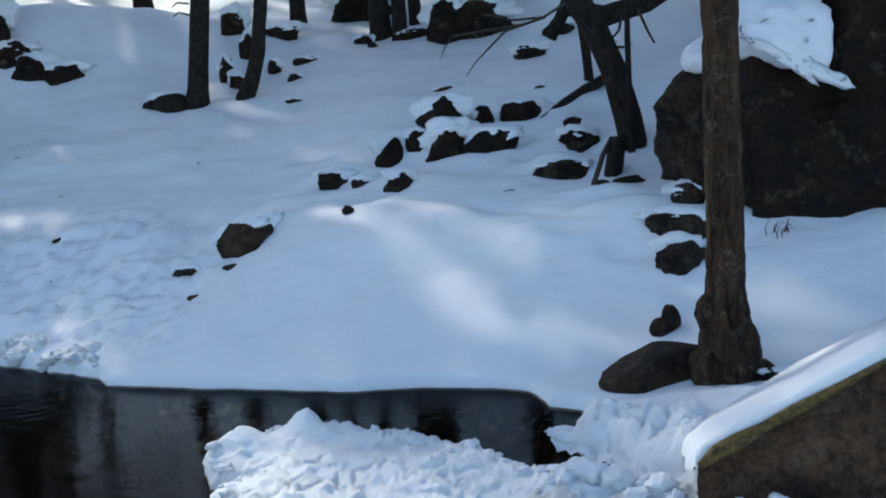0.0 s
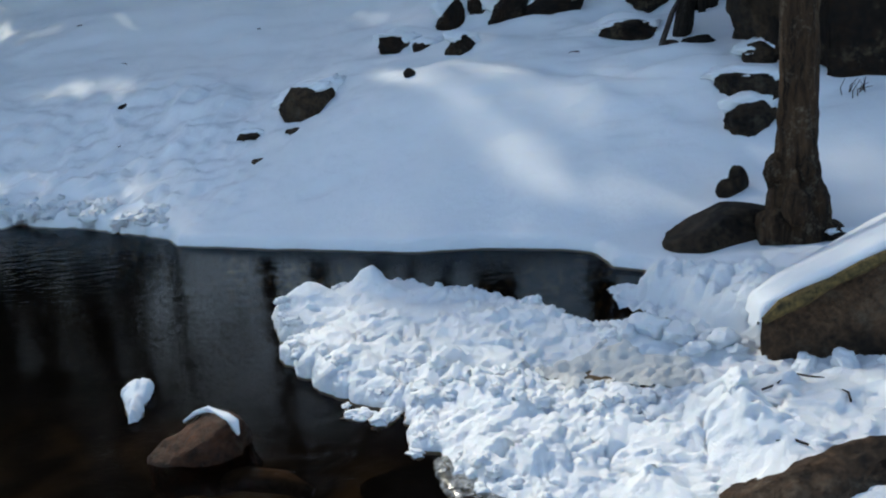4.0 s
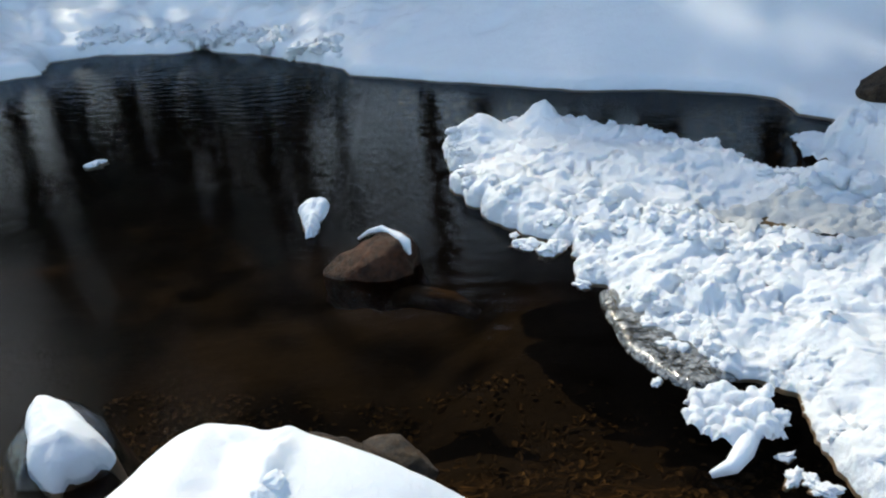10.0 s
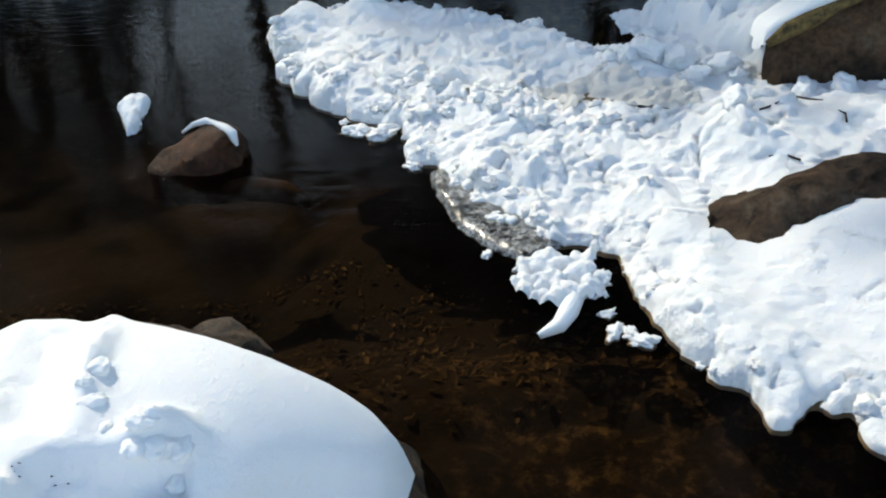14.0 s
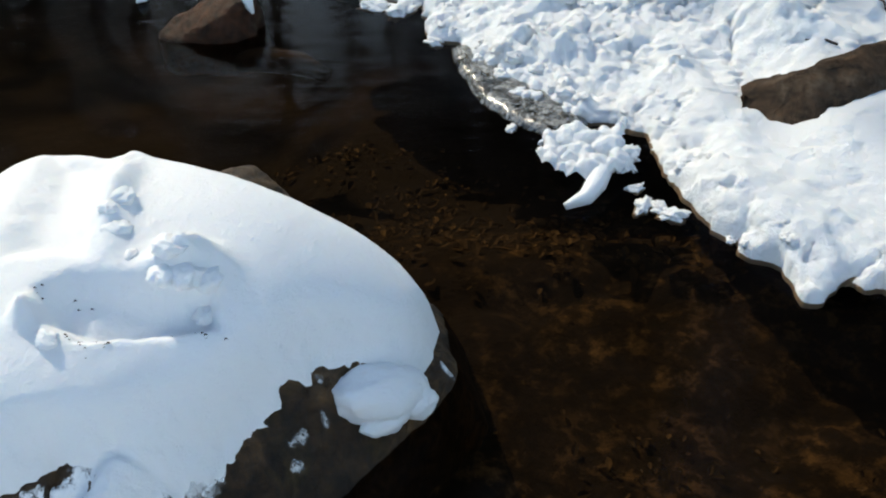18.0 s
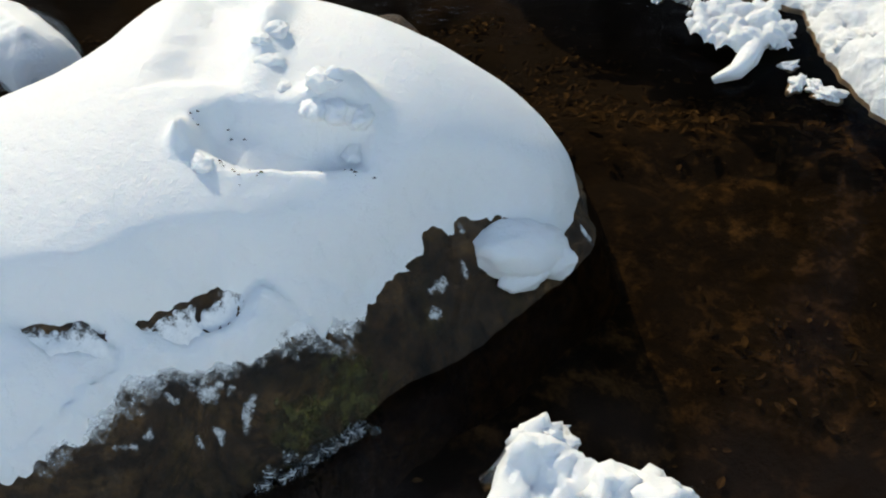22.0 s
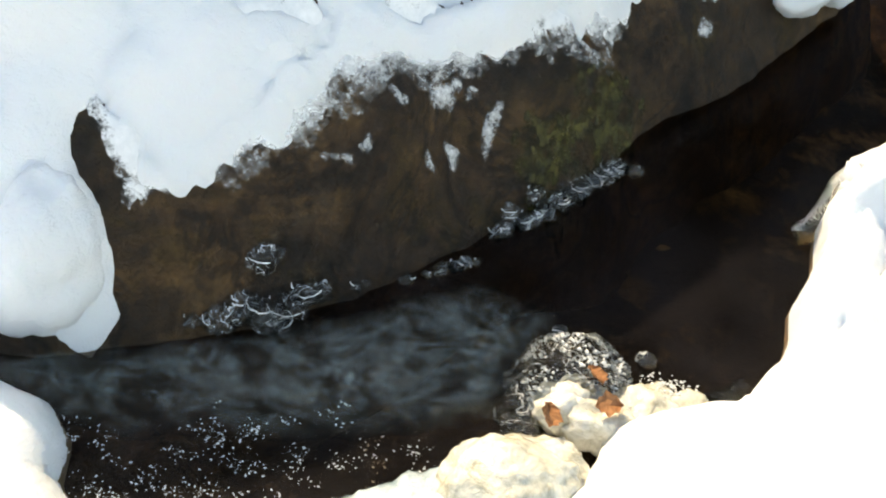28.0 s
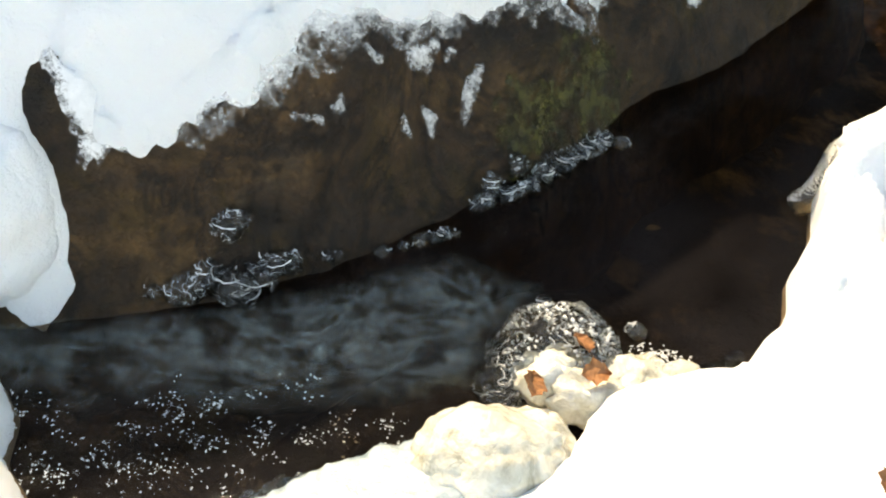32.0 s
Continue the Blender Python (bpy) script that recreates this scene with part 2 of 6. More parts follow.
def froth_material():
    """Air bubbles drawn out in the current, thin as mist."""
    r = Mat("froth")
    out = r.t.nodes["Material Output"]
    turned = r.node("ShaderNodeMapping", Vector=r.co, Scale=(11, 19, 1), Rotation=(0, 0, radians(-28)))
    cloudy = r.ramp(r.noise(1.0, 8, 0.70, 2.6, turned.outputs[0]), (0.42, (0.02, 0.02, 0.02)), (0.78, (0.42, 0.42, 0.42)))
    cloudy = r.maths("MULTIPLY", cloudy, r.ramp(r.noise(55, 6, 0.75, 0.8), (0.34, (0.35, 0.35, 0.35)), (0.66, (1.15, 1.15, 1.15))))
    rim = r.node("ShaderNodeAttribute")
    rim.attribute_name = "edge"
    clear = r.node("ShaderNodeBsdfTransparent", Color=(1, 1, 1, 1))
    milk = r.node("ShaderNodeBsdfDiffuse", Color=(0.62, 0.74, 0.72, 1))
    mixed = r.node("ShaderNodeMixShader", Fac=r.maths("MULTIPLY", cloudy, rim.outputs["Fac"]))
    for a, b in ((clear.outputs[0], mixed.inputs[1]), (milk.outputs[0], mixed.inputs[2]), (mixed.outputs[0], out.inputs["Surface"])):
        r.t.links.new(a, b)
    return r.m


def glass_ice_material():
    """Bare wet ice, clear as glass, with a wavy skin."""
    r = Mat("glassy_ice")
    n = r.bump(r.noise(60, 5, 0.65, 0.8), 0.7, 0.010)
    return r.done(Base_Color=(0.96, 0.98, 0.98), Roughness=0.02, IOR=1.31, Transmission_Weight=1.0, Normal=n)


def glint_ice_material():
    """Clear ice with thin white lines painted in for its bright rims and glints."""
    r = Mat("glint_ice")
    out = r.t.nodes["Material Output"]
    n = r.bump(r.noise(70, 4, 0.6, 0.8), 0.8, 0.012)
    thin_lines = r.maths("ABSOLUTE", r.maths("SUBTRACT", r.noise(38, 2, 0.5, 1.0), 0.5))
    veil = r.ramp(thin_lines, (0.0, (0.8, 0.8, 0.8)), (0.010, (0.03, 0.03, 0.03)), (0.1, (0.0, 0.0, 0.0)))
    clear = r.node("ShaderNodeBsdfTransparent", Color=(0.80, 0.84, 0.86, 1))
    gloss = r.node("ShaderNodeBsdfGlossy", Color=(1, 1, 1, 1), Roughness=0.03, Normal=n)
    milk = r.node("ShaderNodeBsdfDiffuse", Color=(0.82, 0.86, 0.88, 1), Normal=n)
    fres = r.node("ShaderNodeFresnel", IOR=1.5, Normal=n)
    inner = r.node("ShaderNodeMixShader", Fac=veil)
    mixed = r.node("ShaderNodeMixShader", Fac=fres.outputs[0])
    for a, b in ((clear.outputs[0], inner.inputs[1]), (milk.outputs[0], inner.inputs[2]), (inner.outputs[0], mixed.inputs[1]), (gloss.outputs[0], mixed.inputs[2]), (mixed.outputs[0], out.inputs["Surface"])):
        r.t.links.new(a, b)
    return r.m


def milk_ice_material():
    """Old yellowish ice full of fine air."""
    r = Mat("milky_ice")
    veil = r.noise(26, 7, 0.7, 0.6)
    col = r.ramp(veil, (0.33, (0.36, 0.33, 0.25)), (0.46, (0.62, 0.585, 0.48)), (0.62, (0.80, 0.78, 0.70)))
    n = r.bump(r.noise(48, 5, 0.6, 0.6), 0.6, 0.012)
    return r.done(Base_Color=col, Roughness=0.22, Normal=n, Coat_Weight=0.7, Coat_Roughness=0.05, Subsurface_Weight=0.3, Subsurface_Radius=(0.02, 0.018, 0.012), Subsurface_Scale=0.5)


def pale_ice_material():
    """Wet bluish-white ice crust."""
    r = Mat("pale_ice")
    col = r.ramp(r.noise(30, 6, 0.7, 0.4), (0.35, (0.26, 0.34, 0.38)), (0.62, (0.52, 0.59, 0.62)))
    return r.done(Base_Color=col, Roughness=0.16, Normal=r.bump(r.noise(70, 5, 0.6), 0.5, 0.008), Coat_Weight=0.6, Coat_Roughness=0.05, Subsurface_Weight=0.2, Subsurface_Radius=(0.015, 0.02, 0.022), Subsurface_Scale=0.5)


ICE_PALE = pale_ice_material()
ICE = ice_material("clear_ice", (0.9, 0.92, 0.92), 0.04, 0.72)
ICE_GLASS, ICE_GLINT, ICE_MILK = glass_ice_material(), glint_ice_material(), milk_ice_material()
# plain white for air bubbles and for glints drawn on ice and water
FOAM_GLINT = plain("foam_glint", (0.7, 0.72, 0.72), (0.9, 0.9, 0.88), 90, 0.15)
ICE_GREY = ice_material("grey_ice", (0.72, 0.72, 0.68), 0.12, 0.50)
FROTH = froth_material()
NEEDLES = plain("needles", (0.008, 0.016, 0.008), (0.03, 0.05, 0.022), 3, 0.8)
LEAF = plain("dead_leaf", (0.16, 0.06, 0.02), (0.42, 0.18, 0.07), 40, 0.7)
TWIG = plain("twig", (0.02, 0.015, 0.012), (0.07, 0.05, 0.04), 30, 0.85)
def dust_material(name, dark, light, scale, add, soft=0.10, most=1.0):
    """A layer so thin that the rock shows through its grains."""
    r = Mat(name)
    out = r.t.nodes["Material Output"]
    rim = r.node("ShaderNodeAttribute")
    rim.attribute_name = "edge"
    holes = r.ramp(r.maths("ADD", r.noise(scale, 7, 0.8), r.maths("MULTIPLY", rim.outputs["Fac"], add)), (0.50, (0, 0, 0)), (0.50 + soft, (most, most, most)))
    r.done(Base_Color=r.ramp(r.noise(scale * 1.3, 6, 0.7), (0.35, dark), (0.65, light)), Roughness=0.7, Normal=r.bump(r.noise(60, 5), 0.4, 0.004))
    clear = r.node("ShaderNodeBsdfTransparent", Color=(1, 1, 1, 1))
    mixed = r.node("ShaderNodeMixShader", Fac=holes)
    for a, b in ((clear.outputs[0], mixed.inputs[1]), (r.b.outputs[0], mixed.inputs[2]), (mixed.outputs[0], out.inputs["Surface"])):
        r.t.links.new(a, b)
    return r.m


DUST = dust_material("snow_dust", (0.74, 0.76, 0.78), (0.86, 0.87, 0.88), 60, 0.35, 0.16)
DUST_THIN = dust_material("thin_snow_dust", (0.70, 0.72, 0.73), (0.84, 0.85, 0.86), 70, 0.30, 0.30, 0.85)
MOSS = dust_material("moss", (0.006, 0.006, 0.001), (0.085, 0.072, 0.008), 34, 0.10, 0.12, 0.9)
SLUSH = snow_material("old_slush", (0.60, 0.61, 0.60), 40, 0.6)


# ---- shapes ----
# terrain
def hashed(ix, iy, seed):
    h = (ix.astype(np.int64) * 374761393 + iy.astype(np.int64) * 668265263 + seed * 974634541) & 0xFFFFFFFF
    h = ((h ^ (h >> 13)) * 1274126177) & 0xFFFFFFFF
    return ((h ^ (h >> 16)) & 0xFFFFFF) / 16777215.0


def value_noise(x, y, seed):
    ix, iy = np.floor(x), np.floor(y)
    fx, fy = x - ix, y - iy
    fx, fy = fx * fx * (3 - 2 * fx), fy * fy * (3 - 2 * fy)
    a, b = hashed(ix, iy, seed), hashed(ix + 1, iy, seed)
    c, d = hashed(ix, iy + 1, seed), hashed(ix + 1, iy + 1, seed)
    return (a + (b - a) * fx) * (1 - fy) + (c + (d - c) * fx) * fy


def fbm(x, y, size, octaves=4, seed=0, gain=0.5):
    """Smooth uneven noise, about -1 to 1; size in metres."""
    out, amp, tot, s = 0.0, 1.0, 0.0, 1.0 / size
    for o in range(octaves):
        ca, sa = math.cos(o * 1.3), math.sin(o * 1.3)
        out = out + amp * (value_noise((x * ca - y * sa) * s + 17.3 * o, (x * sa + y * ca) * s - 9.1 * o, seed + o) * 2 - 1)
        tot += amp
        amp *= gain
        s *= 2.03
    return out / tot


def lumps(x, y, size, seed=0):
    """Rounded clods of about that size: 0 in the joints, 1 on top."""
    gx, gy = x / size, y / size
    ix, iy = np.floor(gx), np.floor(gy)
    best = np.full(np.shape(gx), 9.0)
    for dx in (-1, 0, 1):
        for dy in (-1, 0, 1):
            cx, cy = ix + dx, iy + dy
            px, py = cx + hashed(cx, cy, seed), cy + hashed(cx, cy, seed + 7)
            rad = 0.45 + 0.65 * hashed(cx, cy, seed + 13)
            best = np.minimum(best, ((gx - px) ** 2 + (gy - py) ** 2) / rad ** 2)
    return np.sqrt(np.clip(1 - best, 0, 1))


def inside(x, y, poly):
    """Distance to an outline: plus within, minus outside."""
    d2, odd = np.full(np.shape(x), 1e9), np.zeros(np.shape(x), bool)
    for (ax, ay), (bx, by) in zip(poly, poly[1:] + poly[:1]):
        ex, ey = bx - ax, by - ay
        t = np.clip(((x - ax) * ex + (y - ay) * ey) / (ex * ex + ey * ey + 1e-12), 0, 1)
        d2 = np.minimum(d2, (x - ax - t * ex) ** 2 + (y - ay - t * ey) ** 2)
        if ay != by:
            odd ^= ((ay > y) != (by > y)) & (x < ex * (y - ay) / ey + ax)
    return np.sqrt(d2) * np.where(odd, 1, -1)


def bump_at(x, y, cx, cy, rx, ry, turn=0.0):
    c, s = math.cos(radians(turn)), math.sin(radians(turn))
    u, v = ((x - cx) * c + (y - cy) * s) / rx, (-(x - cx) * s + (y - cy) * c) / ry
    return np.exp(-(u * u + v * v))


def step(a, b, v):
    t = np.clip((v - a) / (b - a), 0, 1)
    return t * t * (3 - 2 * t)


FAR_SHORE = [(-60, 4.6), (-7.0, 5.0), (-4.7, 5.66), (-4.37, 5.8), (-4.5, 6.13), (-4.15, 6.25), (-3.5, 6.2), (-3.3, 6.24), (-2.72, 6.0), (-2.3, 5.77), (-2.03, 5.63),
             (-1.95, 5.45), (-1.28, 5.24), (-0.86, 5.11), (-0.44, 4.98), (-0.04, 4.94), (0.3, 4.86), (0.49, 4.76), (0.56, 4.52), (0.72, 4.43),
             (0.66, 4.25), (0.62, 3.98), (0.78, 3.84), (0.88, 3.66), (1.05, 3.5), (2.2, 3.2), (60, 3.2), (60, 90), (-60, 90)]


SLOPE_FOOT = FAR_SHORE[:17] + [(0.49, 4.80), (1.0, 4.78), (1.5, 4.55), (2.4, 4.1), (60, 3.6), (60, 90), (-60, 90)]


def far_bank(x, y):
    """Height of the snow on the far side of the stream."""
    d = inside(x, y, FAR_SHORE) + 0.025 * fbm(x, y, 0.30, 4, 5, 0.6) + 0.05 * (lumps(x, y, 0.12, 10) - 0.4) * step(-1.9, -2.1, x)
    s = np.clip(inside(x, y, SLOPE_FOOT), 0, 99)
    lip = (0.055 + 0.03 * step(-1.8, -2.4, x)) * np.sqrt(np.clip(1 - (1 - np.clip(d / 0.05, 0, 1)) ** 2, 0, 1)) + 0.04 * step(0, 0.5, d)
    z = lip + 0.27 * np.clip(s, 0, 1.5) + 0.16 * np.clip(s - 1.5, 0, 1.2) + 0.25 * np.clip(s - 2.7, 0, 14) + 0.1 * np.clip(s - 16.7, 0, 40)
    z = z + 0.10 * bump_at(x, y, -0.3, 6.5, 1.0, 0.7) + 0.9 * bump_at(x, y, -5.2, 13.2, 2.4, 1.3, 10)
    z = z + step(0.1, 0.9, s) * (0.065 * fbm(x, y, 1.3, 3, 2) + 0.10 * fbm(x, y, 3.4, 2, 8) + 0.028 * fbm(x, y, 0.36, 4, 3, 0.55))
    # trodden, crumbly stretch along the left shore
    z = z + step(0.03, 0.25, d) * (1 - step(1.2, 2.4, d)) * step(-1.2, -2.0, x) * (0.075 * fbm(x, y, 0.15, 5, 4, 0.72) - 0.06 * lumps(x, y, 0.22, 6) * step(-2.0, -2.4, x) + 0.03 * lumps(x, y, 0.08, 7) * step(-1.9, -2.1, x))
    # a few footprints leading along the shore
    for px, py in ((-2.35, 6.15), (-2.12, 6.02), (-1.9, 5.98), (-1.05, 5.62), (-1.62, 6.3)):
        z = z - 0.03 * bump_at(x, y, px, py, 0.11, 0.06, 20)
    # brows of snow uphill of the larger rocks, hollows below them
    for px, py, w in ((-1.34, 6.80, 0.24), (-0.80, 7.88, 0.20), (-0.24, 7.40, 0.18), (-0.24, 8.25, 0.26), (0.3, 8.2, 0.45), (0.97, 7.22, 0.25), (0.8, 8.75, 0.26), (1.2, 7.95, 0.18)):
        z = z + 0.10 * bump_at(x, y, px, py + 0.20, w, 0.12) - 0.05 * bump_at(x, y, px, py - 0.14, w * 0.9, 0.09)
    # long soft drifts across the slope
    z = z + 0.075 * step(0.4, 1.2, s) * np.abs(fbm(x * 0.6 + 0.35 * y, y, 0.9, 2, 12))
    z = z + 0.05 * step(0.5, 1.3, s) * np.abs(fbm(x * 0.55 - 0.2 * y, y, 0.5, 3, 13))
    # stepped drifts between the tree and the middle of the slope, a shallow groove running down
    z = z + step(0.2, 0.7, x) * (1 - step(1.6, 2.2, x)) * step(5.3, 5.8, y) * (1 - step(8.0, 9.0, y)) * 0.07 * np.abs(fbm(x * 0.5 + 0.3 * y, y, 0.42, 3, 14))
    z = z - 0.05 * bump_at(x, y, 0.55, 6.5, 0.42, 0.07, -35)
    # drifts over the fallen stems on the right
    z = z + 0.10 * bump_at(x, y, 1.35, 6.2, 0.25, 0.18) + 0.07 * bump_at(x, y, 1.2, 6.65, 0.25, 0.12)
    # crumbled snow along the right-hand landing
    z = z + step(0.5, 0.8, x) * (1 - step(4.1, 4.4, y)) * step(0, 0.1, d) * (0.05 * lumps(x, y, 0.13, 3) + 0.03 * lumps(x, y, 0.06, 9))
    return np.where(d > 0, np.maximum(z, 0.012), np.maximum(d * 6, -0.5))


ICE_SHELF = [(-1.02, 4.18), (-0.93, 3.93), (-0.76, 3.87), (-0.87, 3.76), (-0.78, 3.58), (-0.62, 3.42), (-0.5, 3.3), (-0.34, 3.22), (-0.26, 3.09), (-0.24, 2.95),
             (-0.13, 2.92), (-0.11, 2.80), (0.02, 2.64), (0.13, 2.50), (0.20, 2.40), (0.30, 2.42), (0.42, 2.33), (0.48, 2.07), (0.50, 1.96), (0.57, 1.78),
             (0.65, 1.74), (0.69, 1.62), (0.73, 1.69), (0.78, 1.73), (0.88, 1.66), (0.89, 1.55), (0.93, 1.45), (0.89, 1.33), (0.92, 1.2), (1.2, 0.9), (6, 0.2),
             (6, 3.3), (1.05, 3.36), (0.98, 3.44), (0.86, 3.50), (0.72, 3.64), (0.56, 3.76), (0.40, 3.76), (0.15, 4.0), (-0.18, 4.15), (-0.36, 4.37), (-0.6, 4.42), (-0.8, 4.32)]


def ice_shelf(x, y):
    """Height of the crusted snow shelf on the right of the pool."""
    wx, wy = x + 0.03 * fbm(x, y, 0.11, 3, 23), y + 0.03 * fbm(x, y, 0.11, 3, 24)
    d = 0.015 + inside(x, y, ICE_SHELF) + 0.045 * fbm(x, y, 0.15, 4, 21, 0.6) + 0.030 * (lumps(wx, wy, 0.07, 25) - 0.45)
    far = step(3.1, 3.8, y - 0.2 * x)
    smooth = step(0.45, 0.75, x) * (1 - step(2.35, 2.75, y))
    rim = np.sqrt(np.clip(1 - (1 - np.clip(d / 0.05, 0, 1)) ** 2, 0, 1))
    z = rim * (0.022 + 0.035 * far) + 0.06 * step(0.0, 0.6, d) + 0.03 * step(0.9, 2.2, x)
    # smooth wind-packed tops, broken steps, and ridges of loose crumbs along the middle and the rim
    plate = fbm(wx, wy * 1.3, 0.34, 3, 39, 0.55)
    ridge = np.clip(bump_at(x, y, 0.0, 3.20, 0.95, 0.15, -22) + 0.8 * bump_at(x, y, 0.15, 2.72, 0.35, 0.10, -30), 0, 1)
    band = 1 - step(0.04, 0.17, d)
    rough = np.clip(0.10 + 0.9 * np.maximum(np.maximum(ridge, 0.75 * band), 0.65 * step(0.05, 0.25, fbm(x, y, 0.30, 3, 40))), 0, 1)
    crumb = 0.014 * (step(-0.25, -0.18, plate) + step(0.0, 0.06, plate) + step(0.22, 0.29, plate)) - 0.015 + 0.030 * ridge
    sx, sy = x + 0.02 * fbm(x, y, 0.04, 3, 26), y + 0.02 * fbm(x, y, 0.04, 3, 27)
    few = step(0.0, 0.25, fbm(x, y, 0.09, 2, 42))
    fine = rough * (0.014 * lumps(sx, sy, 0.036, 32) * few + 0.010 * lumps(sx, sy, 0.019, 33)) + (0.004 + 0.022 * rough) * fbm(x, y, 0.042, 4, 37, 0.75)
    crumb = crumb + rough * 0.030 * lumps(wx, wy, 0.085, 31) * step(-0.1, 0.2, fbm(x, y, 0.17, 2, 41))
    crumb = crumb + 0.030 * fbm(x, y, 0.14, 4, 35, 0.6) - 0.07 * step(0.03, 0.0, np.abs(fbm(wx, wy, 0.26, 3, 38, 0.6))) * rough
    z = z + (step(-0.02, 0.16, d) * crumb + step(-0.01, 0.03, d) * fine) * (1 - 0.80 * smooth * step(0.03, 0.22, d)) + 0.025 * fbm(x, y, 0.5, 3, 34) * rim
    # the two horns at the far end, the hollow with old slush, the drift by the slab
    z = z + rim * 0.10 * (bump_at(x, y, -0.58, 4.28, 0.10, 0.07) + 0.8 * bump_at(x, y, -0.84, 4.15, 0.11, 0.08) + 0.4 * bump_at(x, y, -0.2, 4.12, 0.3, 0.08, -20))
    z = z - 0.065 * bump_at(x, y, 0.45, 3.3, 0.40, 0.20, -15) - 0.14 * bump_at(x, y, -0.15, 3.385, 0.22, 0.034, -20)
    z = z + 0.11 * bump_at(x, y, 0.80, 2.80, 0.10, 0.22, 25) + 0.05 * bump_at(x, y, 0.55, 2.45, 0.10, 0.30, 15)
    z = z + 0.05 * bump_at(x, y, 0.64, 1.9, 0.12, 0.25, 20)
    return np.where(d > 0, z, np.maximum(d * 3, -0.3))


BOULDER = [(-0.06, 1.36), (-0.10, 1.23), (-0.21, 1.08), (-0.38, 0.89), (-0.45, 0.78), (-0.53, 0.69), (-0.62, 0.61), (-0.71, 0.545), (-0.77, 0.50), (-0.85, 0.47),
           (-1.0, 0.41), (-1.5, 0.35), (-1.85, 0.8), (-1.85, 1.30), (-1.4, 1.34), (-1.24, 1.40), (-1.22, 1.62), (-0.98, 1.84), (-0.6, 1.86), (-0.34, 1.70), (-0.11, 1.54)]


def boulder_form(x, y):
    d = inside(x, y, BOULDER) + 0.022 * fbm(x, y, 0.13, 4, 41, 0.6)
    side = 0.395 * np.tanh(np.clip(d, 0, 9) / 0.20)
    tip = 0.12 + 0.74 * np.clip(-0.1 - x, 0, 2)
    h = np.clip(0.5 + 0.5 * (tip - side) / 0.10, 0, 1)
    return d, tip * (1 - h) + side * h - 0.10 * h * (1 - h)


def boulder_soft(x, y):
    """The boulder's form with its crests rounded off, as deep snow lies on it."""
    out = 0.0
    for k in range(12):
        r, w = (0.05, 0.10)[k % 2], 2.399 * k
        out = out + boulder_form(x + r * math.cos(w), y + r * math.sin(w))[1]
    return out / 12 + 0.010 + 0.022 * step(-0.75, -0.30, x)


def boulder_rock(x, y):
    d, z = boulder_form(x, y)
    z = z + (0.020 * fbm(x, y, 0.13, 5, 42, 0.68) - 0.016 * np.abs(fbm(x + 0.4 * y, y, 0.2, 3, 43)) - 0.012 * step(0.07, 0.0, np.abs(fbm(x - 0.5 * y, y + 0.4 * x, 0.17, 3, 44)))) * step(0, 0.05, d)
    return np.where(d > 0, z, np.maximum(d * 3, -0.6))


BOULDER_SNOW = [(-0.100, 1.44), (-0.104, 1.34), (-0.13, 1.275), (-0.185, 1.24), (-0.24, 1.21), (-0.283, 1.167), (-0.297, 1.13), (-0.336, 1.075), (-0.375, 1.03), (-0.403, 0.97),
                (-0.432, 0.925), (-0.466, 0.885), (-0.50, 0.875), (-0.515, 0.83), (-0.56, 0.795), (-0.62, 0.762), (-0.65, 0.75), (-0.70, 0.70), (-0.737, 0.66), (-0.745, 0.615),
                (-0.78, 0.59), (-0.83, 0.555), (-0.87, 0.54), (-0.905, 0.53), (-0.915, 0.50), (-0.915, 0.455), (-0.945, 0.43), (-1.03, 0.42), (-1.5, 0.42), (-1.75, 0.8),
                (-1.7, 1.1), (-1.4, 1.17), (-1.2, 1.15), (-1.09, 1.11), (-1.045, 1.2), (-1.03, 1.3), (-1.01, 1.41), (-0.97, 1.51), (-0.91, 1.575), (-0.76, 1.535), (-0.68, 1.54), (-0.52, 1.49), (-0.41, 1.47), (-0.3, 1.47), (-0.17, 1.49)]
THICK_EDGE = [(-0.100, 1.44), (-0.104, 1.34), (-0.13, 1.285), (-0.185, 1.25), (-0.25, 1.22), (-0.30, 1.18), (-0.36, 1.09), (-0.43, 0.99), (-0.50, 0.935), (-0.59, 0.88), (-0.64, 0.85),
              (-0.71, 0.785), (-0.77, 0.745), (-0.86, 0.715), (-0.95, 0.62), (-1.05, 0.55), (-1.5, 0.52), (-1.8, 0.8), (-1.6, 1.25), (-1.0, 1.6), (-0.3, 1.6)]
SNOW_HOLES = [[(-0.86, 0.705), (-0.83, 0.715), (-0.76, 0.735), (-0.755, 0.725), (-0.80, 0.698)], [(-0.71, 0.775), (-0.635, 0.845), (-0.585, 0.868), (-0.60, 0.845), (-0.66, 0.785)],
              [(-0.935, 0.575), (-0.90, 0.555), (-0.895, 0.51), (-0.915, 0.50), (-0.945, 0.545)]]


def boulder_snow_edge(x, y):
    """Distances within the snow's outline and within its thick part."""
    rag = 0.026 * fbm(x, y, 0.065, 5, 51, 0.62)
    thick = inside(x, y, THICK_EDGE) + 0.3 * rag
    d = inside(x, y, BOULDER_SNOW) + np.where(thick > -0.01, 0.15, 1.0) * rag
    for hole in SNOW_HOLES:
        d = np.minimum(d, -0.004 + 0.7 * rag - inside(x, y, hole))
    return d, thick


